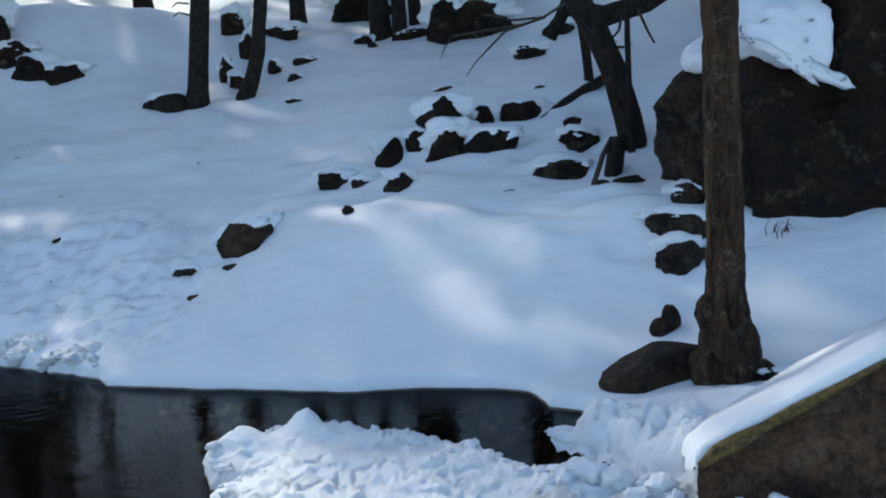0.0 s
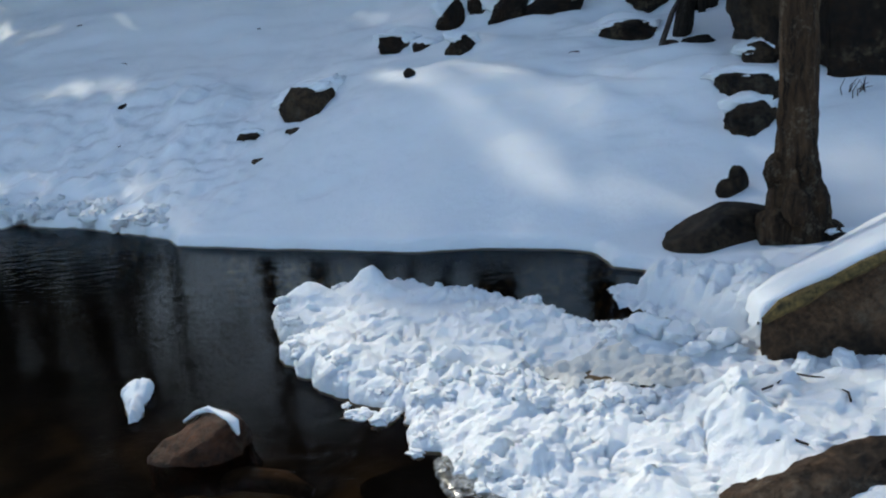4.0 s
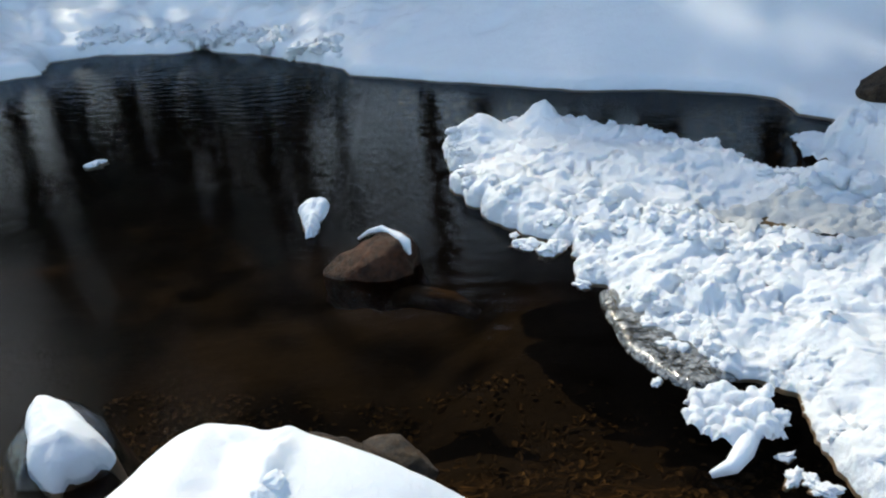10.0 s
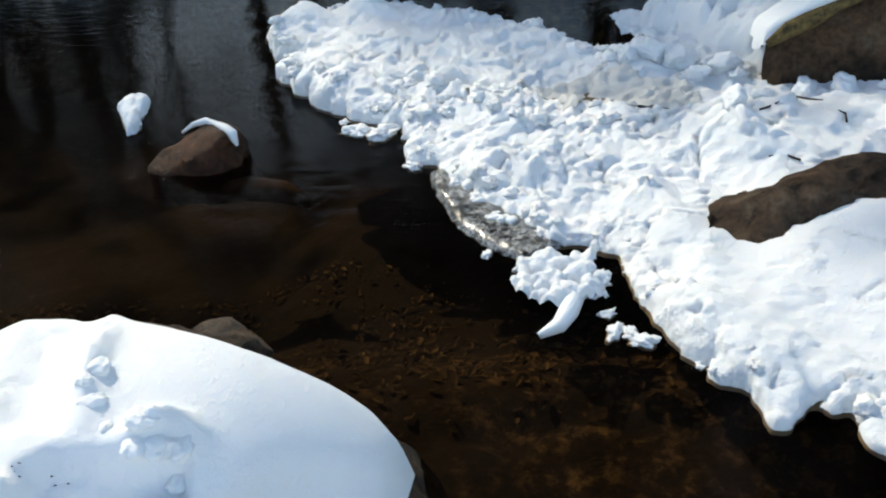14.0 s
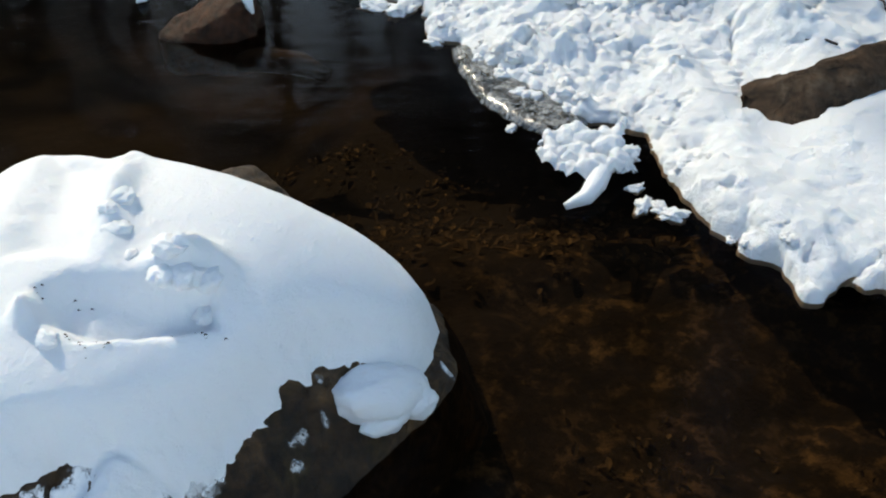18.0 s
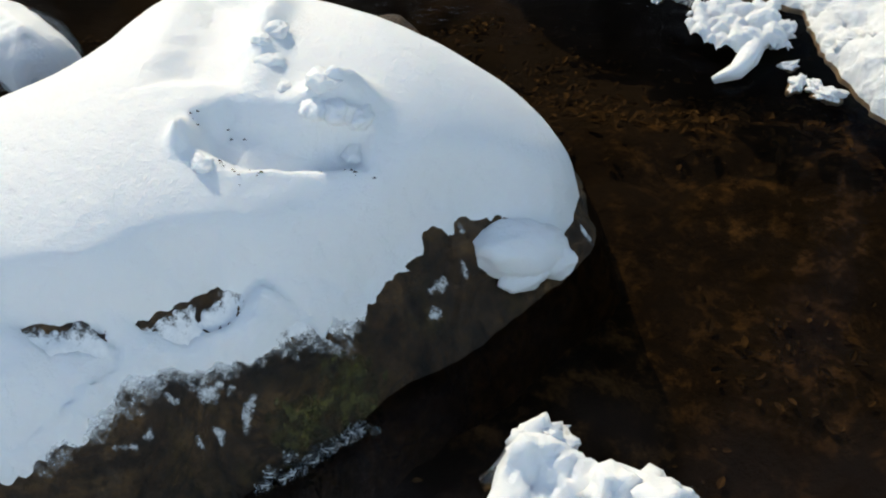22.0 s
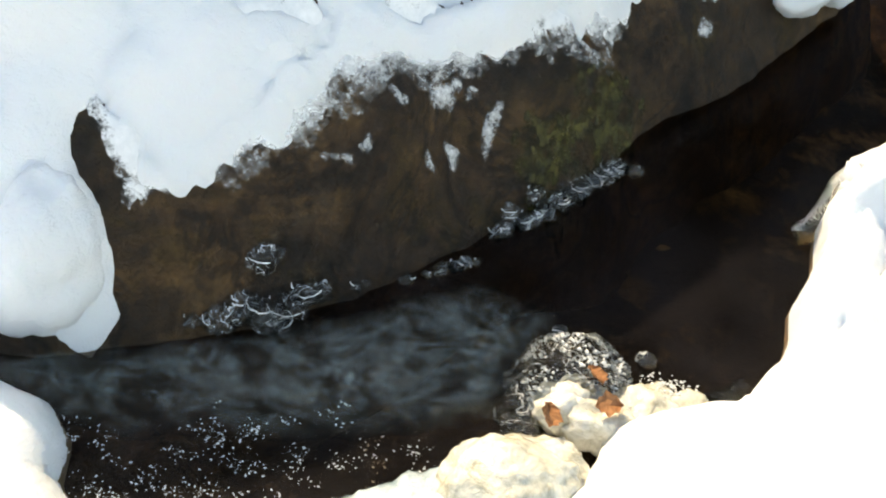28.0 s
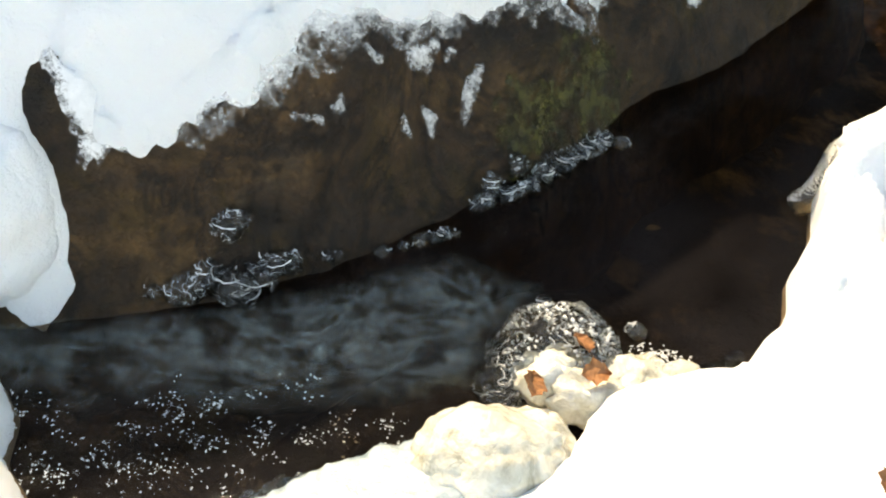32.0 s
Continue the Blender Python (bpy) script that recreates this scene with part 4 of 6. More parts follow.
# ---- the big boulder with its snow ----
big = tagged(field("boulder", graded(-1.9, 0.1, 0.008, -0.5, 1.008), graded(0.2, 2.0, 0.008, 0.8, 1.008), boulder_rock, ROCK_MOSS, -0.4), "large brown mossy boulder standing in the stream", "boulder")
tagged(under(big, sheet("snow", graded(-1.9, 0.1, 0.006, -0.55, 1.008), graded(0.2, 1.9, 0.006, 0.9, 1.008), boulder_snow, lambda x, y: boulder_snow_edge(x, y)[0], SNOW)), "thick white snow cap with a boot print")
under(big, patch("snow_dust", [(-0.41, 1.01), (-0.42, 0.955), (-0.45, 0.91), (-0.485, 0.875), (-0.52, 0.825), (-0.575, 0.79), (-0.64, 0.752), (-0.715, 0.69), (-0.735, 0.645), (-0.785, 0.59), (-0.84, 0.555), (-0.90, 0.525), (-0.98, 0.60), (-0.86, 0.71), (-0.75, 0.75), (-0.60, 0.88), (-0.48, 0.96)], boulder_rock, 0.002, DUST, 0.004, 0.02, 59, 0.06, 0.0, 0.035))
under(big, patch("snow_dust", [(x + 0.005, y - 0.007) for x, y in ((-0.41, 1.01), (-0.42, 0.955), (-0.45, 0.91), (-0.485, 0.875), (-0.52, 0.825), (-0.575, 0.79), (-0.64, 0.752), (-0.715, 0.69), (-0.735, 0.645), (-0.785, 0.59), (-0.84, 0.555), (-0.88, 0.53), (-0.88, 0.57), (-0.80, 0.64), (-0.75, 0.70), (-0.66, 0.775), (-0.56, 0.83), (-0.48, 0.91), (-0.44, 0.97))], boulder_rock, 0.003, DUST_THIN, 0.004, 0.03, 61, 0.05, 0.0, 0.05))
under(big, rock("stone_knob", (-0.521, 1.62, 0.244), (0.10, 0.08, 0.07), 12, ROCK_MOSS, 20, (0, 10), 5, 4, 0.12))
tagged(under(big, rock("snow_lump", (-0.188, 1.205, 0.090), (0.112, 0.058, 0.055), 3, SNOW, 40, (0, 24), 0, 4, 0.14)), "rounded lump of snow clinging to the rock")
under(big, rock("snow_lump", (-0.182, 1.172, 0.062), (0.055, 0.034, 0.034), 5, SNOW, 40, (0, 15), 0, 4, 0.2))
under(big, rock("snow_lump", (-0.135, 1.222, 0.055), (0.048, 0.036, 0.034), 6, SNOW, 20, (0, 15), 0, 4, 0.2))
tagged(under(big, rock("snow_lobe", (-0.988, 0.492, 0.088), (0.064, 0.078, 0.105), 8, SNOW, -25, (-20, 0), 0, 4, 0.16)), "smooth rounded lobe of snow hanging over the water")
for seed, (x, y, a, b, w) in enumerate(((-0.165, 1.255, 0.04, 0.014, 35), (-0.08, 1.335, 0.016, 0.012, 60), (-0.318, 1.06, 0.035, 0.007, 40), (-0.612, 0.752, 0.026, 0.009, 45), (-0.558, 0.752, 0.02, 0.008, 70), (-0.60, 0.716, 0.010, 0.008, 0),
                                        (-0.315, 1.03, 0.016, 0.005, 65), (-0.276, 1.11, 0.009, 0.006, 50), (-0.685, 0.668, 0.014, 0.008, 45), (-0.288, 1.155, 0.008, 0.007, 0), (-0.62, 0.69, 0.006, 0.005, 0), (-0.71, 0.64, 0.02, 0.006, 30), (-0.655, 0.715, 0.014, 0.006, 30), (-0.585, 0.765, 0.012, 0.005, 40))):
    under(big, patch("snow_patch", blob(x, y, a * 0.95, b * 1.1, w, 60 + seed), boulder_rock, 0.004, DUST_THIN, 0.003, 0.010, 60 + seed, 0.025, 0.0, 0.012))
for seed, (x, y, a, b, w) in enumerate(((-0.435, 0.855, 0.07, 0.022, 60), (-0.49, 0.775, 0.05, 0.02, 50), (-0.455, 0.80, 0.04, 0.02, 50), (-0.42, 0.90, 0.03, 0.012, 60))):
    under(big, patch("moss", blob(x, y, a * 1.2, b * 1.5, w, 80 + seed), boulder_rock, 0.004, MOSS, 0.0025, 0.03, 80 + seed, 0.035, 0.0, 0.03))


def ice_beads(parent, spots, seed):
    """Knobs of clear ice frozen on the rock at the water line."""
    rng = random.Random(seed)
    for x, y, r in spots:
        z = max(float(boulder_rock(np.array([x]), np.array([y]))[0]), 0.0)
        ob = rock("ice_knob", (x, y, z + r * 0.15), (r * rng.uniform(0.9, 1.3), r * rng.uniform(0.8, 1.1), r * rng.uniform(0.7, 1.0)), rng.randrange(999), ICE_GLINT, rng.uniform(0, 360), cuts=2, detail=3, rough=0.35)
        under(parent, ob)
        # white arcs laid on the knobs in place of their bright reflected rims
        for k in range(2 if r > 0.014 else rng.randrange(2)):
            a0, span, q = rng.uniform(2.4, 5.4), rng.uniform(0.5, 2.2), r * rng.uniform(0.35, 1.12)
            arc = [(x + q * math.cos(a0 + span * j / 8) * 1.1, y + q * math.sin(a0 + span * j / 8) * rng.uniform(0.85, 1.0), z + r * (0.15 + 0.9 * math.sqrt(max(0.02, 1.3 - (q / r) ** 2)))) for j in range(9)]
            under(parent, tube("glint_arc", arc, [0.0003] + [rng.uniform(0.0004, 0.0010) for _ in range(7)] + [0.0003], FOAM_GLINT, 5, 0.2, k))


rng = random.Random(5)
beads = [(-0.81, 0.492, 0.018), (-0.79, 0.505, 0.02), (-0.768, 0.512, 0.024), (-0.745, 0.525, 0.022), (-0.771, 0.545, 0.018), (-0.729, 0.542, 0.018), (-0.715, 0.55, 0.014), (-0.755, 0.508, 0.016),
         (-0.84, 0.482, 0.010), (-0.68, 0.568, 0.008), (-0.67, 0.575, 0.006)]
for k in range(34):
    f = rng.random()
    beads.append((-0.535 + 0.14 * f + rng.gauss(0, 0.006), 0.69 + 0.15 * f + rng.gauss(0, 0.006), rng.uniform(0.006, 0.016)))
for k in range(12):
    f = rng.random()
    beads.append((-0.63 + 0.08 * f, 0.60 + 0.045 * f + rng.gauss(0, 0.004), rng.uniform(0.004, 0.009)))
ice_beads(big, beads, 6)

rng = random.Random(43)
for x, y, r in ((-0.633, 1.288, 0.024), (-0.62, 1.218, 0.022), (-0.514, 1.141, 0.024), (-0.483, 1.147, 0.028), (-0.454, 1.157, 0.025), (-0.504, 1.165, 0.022), (-0.462, 1.13, 0.018), (-0.662, 0.985, 0.018), (-0.64, 1.25, 0.014), (-0.58, 1.17, 0.012)):
    z = float(boulder_snow(np.array([x]), np.array([y]))[0])
    under(big, rock("snow_clod", (x, y, z - r * 0.42), (r * 1.4, r * 1.1, r * 0.75), rng.randrange(999), SNOW, rng.uniform(0, 180), (0, 0), 2, 4, 0.22))

rng = random.Random(44)
verts, faces = [], []
for k in range(30):
    x, y = rng.choice(((-0.69, 1.08), (-0.64, 0.995), (-0.60, 1.0), (-0.46, 1.075)))
    x, y, r = x + rng.gauss(0, 0.025), y + rng.gauss(0, 0.010), rng.uniform(0.001, 0.0032)
    z = float(boulder_snow(np.array([x]), np.array([y]))[0])
    i = len(verts)
    verts += [(x + r * 1.6, y, z), (x - r, y + r, z), (x - r, y - r, z), (x, y, z + r)]
    faces += [(i, i + 1, i + 3), (i + 1, i + 2, i + 3), (i + 2, i, i + 3)]
tagged(mesh_object("dirt", verts, faces, TWIG), "dark grains of dirt left in the boot print", "dirt", kind="stuff")

# ---- the low glazed rock beside it ----
low = tagged(field("boulder", np.arange(-2.0, -1.25, 0.01), np.arange(1.5, 2.35, 0.01), small_boulder, ROCK_TAN, -0.25), "low brown rock glazed with clear ice in the pool", "boulder")
under(low, patch("ice_glaze", [(-1.82, 1.83), (-1.86, 2.03), (-1.75, 2.13), (-1.58, 2.06), (-1.46, 1.93), (-1.41, 1.79), (-1.50, 1.70), (-1.67, 1.69)], small_boulder, 0.014, ICE, 0.01, 0.012, 7, 0.1))
tagged(under(low, patch("snow", [(-1.786, 1.956), (-1.795, 2.041), (-1.675, 2.007), (-1.414, 1.866), (-1.456, 1.775), (-1.545, 1.696), (-1.632, 1.747)], small_boulder, 0.03, SNOW, 0.008, 0.012, 8, 0.08, 0.35)), "soft white snow on the glazed rock")
tagged(field("snow_mound", graded(-2.2, -0.8, 0.008, -0.95), graded(-0.6, 0.5, 0.008, 0.3), left_snow, SNOW, 0.0), "rounded white snow heap beside the stream", "snow heap")

# ---- rock, ice chunk and sunken log in the pool ----
pool = tagged(hull("rock", [(-1.23, 2.95, -0.12), (-1.16, 2.88, -0.12), (-0.96, 2.88, -0.12), (-0.84, 2.97, -0.12), (-0.84, 3.10, -0.12), (-1.02, 3.20, -0.1), (-1.21, 2.96, 0.02), (-1.13, 2.90, 0.02), (-1.0, 2.90, 0.06), (-0.90, 2.95, 0.13), (-0.88, 3.05, 0.10), (-1.0, 3.10, 0.125), (-1.15, 3.0, 0.07)], ROCK_RED, 4, 0.02, 0.010, 0.012, 8), "wet reddish-brown rock with a thin snow rim in the pool", "rock")
under(pool, tube("snow_rim", [(-1.09, 3.045, 0.098), (-1.05, 3.07, 0.118), (-1.0, 3.075, 0.128), (-0.96, 3.04, 0.13), (-0.92, 3.0, 0.132), (-0.885, 2.975, 0.118), (-0.865, 2.95, 0.085)], [0.004, 0.009, 0.013, 0.010, 0.014, 0.016, 0.005], SNOW, 10, 0.9, 3))
tagged(patch("ice_chunk", [(-1.51, 3.47), (-1.46, 3.55), (-1.40, 3.545), (-1.37, 3.47), (-1.385, 3.39), (-1.355, 3.30), (-1.355, 3.24), (-1.385, 3.23), (-1.42, 3.30), (-1.46, 3.39)], lambda x, y: 0.03 * fbm(x, y, 0.06, 3, 28) + 0.10 * np.clip(y - 3.45, 0, 0.1), 0.035, SNOW, 0.006, 0.014, 29, 0.07, 0.5), "small white ice chunk drifting in the pool", "ice chunk")
tagged(tube("log", [(-1.0, 2.95, -0.10), (-0.85, 2.90, -0.06), (-0.7, 2.84, -0.045), (-0.6, 2.80, -0.07)], [0.03, 0.045, 0.04, 0.02], TWIG, 10, 0.3, 2), "dark sodden log lying under the water", "log")
for i, (x, y, r) in enumerate(((-0.486, 3.19, 0.045), (-0.385, 3.15, 0.055), (-0.55, 3.27, 0.02), (-0.254, 2.90, 0.03), (0.345, 2.035, 0.022), (0.36, 1.955, 0.03), (0.40, 1.95, 0.025), (0.43, 1.92, 0.03), (-2.87, 4.09, 0.05), (0.02, 2.34, 0.018))):
    tagged(rock("ice_lump", (x, y, 0.0), (r * 1.25, r * 0.8, r * 0.5), 40 + i, SNOW_CRUST, i * 50, (0, 0), 6, 4, 0.55), "small lump of wet snow floating by the shelf", "ice lump", "floating snow lumps")
islet = tagged(patch("ice_islet", [(0.09, 2.12), (0.12, 2.26), (0.17, 2.28), (0.25, 2.26), (0.31, 2.27), (0.34, 2.34), (0.35, 2.30), (0.33, 2.21), (0.34, 2.10), (0.29, 2.05), (0.24, 2.03), (0.18, 2.05)], lambda x, y: 0.002 + 0.034 * lumps(x + 0.02 * fbm(x, y, 0.05, 2, 1), y, 0.055, 15) + 0.018 * lumps(x, y, 0.028, 16) + 0.015 * fbm(x, y, 0.04, 3, 14), 0.02, SNOW_CRUST, 0.005, 0.025, 17, 0.07), "ragged islet of crumbled ice in the shallows", "ice islet")
tagged(under(islet, tube("ice_log", [(0.165, 1.945, 0.01), (0.215, 1.965, 0.025), (0.245, 2.02, 0.035), (0.27, 2.085, 0.04), (0.295, 2.105, 0.02)], [0.008, 0.018, 0.025, 0.022, 0.012], SNOW, 14, 0.7, 5)), "smooth white finger of ice")
rng = random.Random(17)
for k in range(9):
    x, y, r = rng.uniform(0.12, 0.33), rng.uniform(2.08, 2.25), rng.uniform(0.018, 0.036)
    under(islet, rock("snow_clod", (x, y, 0.016 + r * 0.3), (r * 1.3, r, r * 0.7), 700 + k, SNOW_CRUST, k * 41, (0, 0), 8, 4, 0.6))
edge = [(-0.19, 2.84), (-0.10, 2.90), (0.10, 2.70), (0.20, 2.52), (0.24, 2.36), (0.13, 2.27), (0.02, 2.36), (-0.07, 2.48), (-0.15, 2.66)]
plate = tagged(patch("grey_ice", edge, still, 0.022, ICE_GREY, 0.01, 0.02, 19, 0.12), "thin grey ice plate at the shelf edge", "ice plate")
rng = random.Random(19)
for k in range(12):
    f, r = rng.random(), rng.uniform(0.010, 0.022)
    x, y = -0.12 + 0.26 * f + rng.gauss(0, 0.02), 2.80 - 0.42 * f + rng.gauss(0, 0.02)
    under(plate, rock("snow_crumb", (x, y, 0.020), (r * 1.4, r, r * 0.6), 740 + k, SNOW_CRUST, k * 37, (0, 0), 6, 3, 0.5))
tagged(patch("slush", [(0.15, 3.37), (0.40, 3.55), (0.62, 3.50), (0.76, 3.35), (0.74, 3.2), (0.55, 3.10), (0.28, 3.12)], lambda x, y: ice_shelf(x, y) + 0.010 * lumps(x, y * 1.8, 0.06, 18) + 0.008 * fbm(x, y, 0.03, 3, 16), 0.004, SLUSH, 0.010, 0.11, 20, 0.12), "grey-brown slush and broken ice plates", "slush", kind="stuff")
for i, (x, y, r) in enumerate(((0.64, 3.62, 0.10), (0.72, 3.57, 0.09), (0.53, 3.60, 0.07), (0.46, 3.62, 0.06), (0.77, 3.44, 0.06), (0.88, 3.46, 0.07), (0.83, 3.54, 0.05), (1.12, 3.24, 0.06), (1.24, 3.2, 0.07), (1.4, 3.15, 0.06), (0.98, 3.26, 0.05), (1.55, 3.1, 0.06), (0.80, 2.86, 0.07))):
    z = float(ice_shelf(np.array([x]), np.array([y]))[0])
    tagged(rock("snow_block", (x, y, max(z, 0.0) + r * 0.12), (r * 0.95, r * 0.7, r * 0.6), 60 + i, SNOW_CRUST, i * 37, (0, 15), 9, 4, 0.30), "broken block of snow on the ice shelf", "snow block", "broken snow blocks")

tagged(patch("landing_snow", [(0.52, 4.2), (0.54, 3.98), (0.70, 3.79), (0.80, 3.61), (0.97, 3.48), (1.25, 3.48), (1.35, 3.7), (1.15, 3.9), (0.95, 4.05), (0.7, 4.2)], lambda x, y: np.maximum(far_bank(x, y), 0.0) + 0.035 * lumps(x + 0.03 * fbm(x, y, 0.1, 2, 171), y, 0.10, 172) + 0.030 * lumps(x + 0.015 * fbm(x, y, 0.04, 2, 173), y, 0.05, 174) + 0.03 * fbm(x, y, 0.10, 4, 175, 0.75) - 0.028, 0.02, SNOW_CRUST, 0.010, 0.05, 176, 0.14), "crumbled snow along the landing between the rocks", "snow", kind="structure")

def clods(name, spots, mat, seed):
    """Crumbly clods of snow, each uneven, in one mesh."""
    rng = random.Random(seed)
    verts, faces = [], []
    ball = bmesh.new()
    bmesh.ops.create_icosphere(ball, subdivisions=3, radius=1.0)
    base, tris = [v.co.copy() for v in ball.verts], [tuple(v.index for v in f.verts) for f in ball.faces]
    ball.free()
    for x, y, z, r in spots:
        off = Vector((rng.uniform(0, 90), rng.uniform(0, 90), rng.uniform(0, 90)))
        a, i = rng.uniform(0, 6.283), len(verts)
        c, q, wide, flat = math.cos(a), math.sin(a), rng.uniform(0.9, 1.5), rng.uniform(0.55, 0.95)
        for p in base:
            k = r * (1 + 0.6 * noise.fractal(p * 1.6 + off, 0.5, 2.0, 5))
            u, v, w = p.x * k * wide, p.y * k, p.z * k * flat
            verts.append((x + u * c - v * q, y + u * q + v * c, z + w))
        faces += [(d + i, e + i, g + i) for d, e, g in tris]
    return mesh_object(name, verts, faces, mat)


rng = random.Random(90)
spots = []
while len(spots) < 190:
    x, y = rng.uniform(-1.05, 1.0), rng.uniform(1.5, 4.45)
    here = (np.array([x]), np.array([y]))
    d = float(inside(*here, ICE_SHELF)[0])
    ridge = float(bump_at(*here, 0.0, 3.2, 0.9, 0.14, -22)[0])
    if (-0.01 < d < 0.06 and (y > 2.4 or rng.random() < 0.4)) or (d > 0 and ridge > 0.5 and rng.random() < 0.6):
        r = 0.008 + 0.024 * rng.random() ** 2
        spots.append((x, y, max(float(ice_shelf(*here)[0]), 0.0) - 0.15 * r, r))
tagged(clods("snow_crumbs", spots, SNOW_CRUST, 91), "loose crumbs and clods of snow on the ice shelf", "snow crumbs", kind="stuff")

spots = [(-0.108, 0.805, 0.070, 0.027), (-0.078, 0.80, 0.068, 0.024), (-0.128, 0.775, 0.058, 0.022), (0.015, 0.722, 0.068, 0.040), (0.072, 0.732, 0.062, 0.034), (0.117, 0.738, 0.052, 0.020), (0.14, 0.702, 0.05, 0.027),
         (0.165, 0.662, 0.05, 0.024), (0.20, 0.625, 0.05, 0.020), (-0.03, 0.625, 0.062, 0.028), (0.065, 0.60, 0.068, 0.034), (0.24, 0.60, 0.06, 0.014), (0.10, 0.66, 0.065, 0.022)]
tagged(clods("snow_clods", spots, SNOW, 92), "bright clods of snow heaped at the bank's tip", "snow clods", kind="stuff")

# ---- slab and boulder on the right ----
slab = tagged(hull("slab", [(0.62, 2.34, 0.09), (0.63, 2.14, -0.02), (0.61, 2.2, 0.0), (0.69, 2.22, 0.02), (0.82, 2.26, 0.05), (0.95, 2.36, 0.06), (1.2, 2.44, 0.07), (1.26, 2.58, 0.13), (1.24, 2.56, 0.16), (1.02, 2.54, 0.165), (0.82, 2.42, 0.14), (1.2, 2.70, 0.08), (0.72, 2.56, 0.04)], ROCK_TAN, 8, 0.03, 0.014, 0.012, 6), "long brown slab of rock showing through the snow", "rock slab")
right = tagged(hull("boulder", [(0.995, 3.36, 0.02), (1.0, 3.38, 0.20), (1.14, 3.38, 0.28), (1.35, 3.38, 0.375), (1.7, 3.38, 0.55), (2.3, 3.40, 0.80), (1.05, 3.30, -0.1), (2.4, 3.15, -0.1), (1.8, 3.2, 0.0), (1.1, 3.6, 0.10), (1.5, 3.7, 0.26), (2.4, 3.8, 0.6), (2.6, 3.5, 0.5)], ROCK_DULL, 9, 0.035, 0.012, 0.025, 5), "tan boulder with a mossy edge and a snow-covered back", "boulder")


def slope_edge(x):
    return np.interp(x, [0.9, 1.0, 1.14, 1.35, 1.7, 2.3, 2.6], [0.08, 0.20, 0.285, 0.38, 0.555, 0.80, 0.85])


def boulder_back(x, y):
    return slope_edge(x) - 0.45 * np.clip(y - 3.50, 0, 2) - 0.015


tagged(under(right, patch("snow", [(0.965, 3.42), (0.985, 3.372), (1.14, 3.372), (1.7, 3.372), (2.4, 3.385), (2.6, 3.6), (2.5, 4.3), (1.7, 4.2), (1.3, 3.95), (1.0, 3.65)], boulder_back, 0.05, SNOW, 0.012, 0.012, 22, 0.09)), "sunlit snow lying on the boulder")
under(right, tube("moss", [(1.0, 3.362, 0.185), (1.07, 3.358, 0.235), (1.14, 3.355, 0.268), (1.24, 3.355, 0.315), (1.35, 3.355, 0.362), (1.55, 3.358, 0.462), (1.75, 3.362, 0.562)], [0.014, 0.022, 0.024, 0.018, 0.020, 0.012, 0.005], EDGE_MOSS, 14, 1.3, 24))

# ---- the outcrop on the right ----
cliff = tagged(hull("rock_outcrop", [(1.92, 5.9, 0.2), (1.93, 5.85, 1.25), (2.0, 5.92, 1.52), (2.35, 5.88, 1.36), (4.6, 5.75, 1.3), (4.6, 5.5, 0.2), (2.8, 5.75, 0.2), (2.1, 7.4, 0.4), (2.2, 7.4, 1.6), (4.6, 7.4, 1.6), (4.6, 7.4, 0.3)], ROCK_CLIFF, 14, 0.07, 0.05, 0.06, 1.6), "huge dark lichen-spotted rock outcrop with snow on top", "rock outcrop")
under(cliff, hull("knob", [(1.46, 6.3, 1.22), (1.56, 6.3, 1.36), (1.66, 6.35, 1.46), (1.85, 6.3, 1.48), (2.1, 6.4, 1.5), (1.62, 6.3, 0.85), (1.75, 6.2, 0.7), (2.1, 6.2, 0.3), (1.75, 6.9, 1.3), (1.65, 6.9, 0.6), (2.2, 7.0, 0.4), (2.2, 7.0, 1.4)], ROCK, 15, 0.05, 0.05, 0.03, 2.6))


under(cliff, hull("crag", [(2.44, 5.83, 0.3), (2.46, 5.84, 1.40), (2.52, 5.86, 1.72), (2.6, 5.9, 2.1), (3.2, 5.9, 2.3), (4.6, 5.7, 2.3), (4.6, 5.5, 0.2), (2.8, 5.75, 0.2), (2.7, 7.2, 2.2), (4.6, 7.4, 2.4), (2.7, 7.2, 0.3)], ROCK_CLIFF, 16, 0.06, 0.05, 0.05, 2.0))
tagged(under(cliff, hull("snow", [(1.90, 5.80, 1.60), (1.93, 5.80, 1.68), (2.10, 5.79, 1.50), (2.33, 5.79, 1.39), (2.43, 5.80, 1.41), (2.48, 5.84, 1.58), (2.49, 5.95, 1.78), (1.88, 6.0, 1.80), (1.85, 6.6, 2.0), (2.5, 6.6, 2.05), (1.85, 7.2, 2.1), (2.5, 7.2, 2.1), (1.95, 6.2, 1.5), (2.4, 6.2, 1.35)], SNOW, 17, 0.04, 0.03, 0.05, 3.0)), "thick snow on top of the outcrop")
under(cliff, hull("snow_cap", [(1.69, 6.34, 1.47), (1.73, 6.28, 1.53), (1.95, 6.25, 1.60), (1.98, 6.6, 1.70), (1.78, 6.7, 1.58), (1.95, 6.3, 1.4), (1.76, 6.5, 1.40)], SNOW, 18, 0.03, 0.02, 0.03, 5.0))

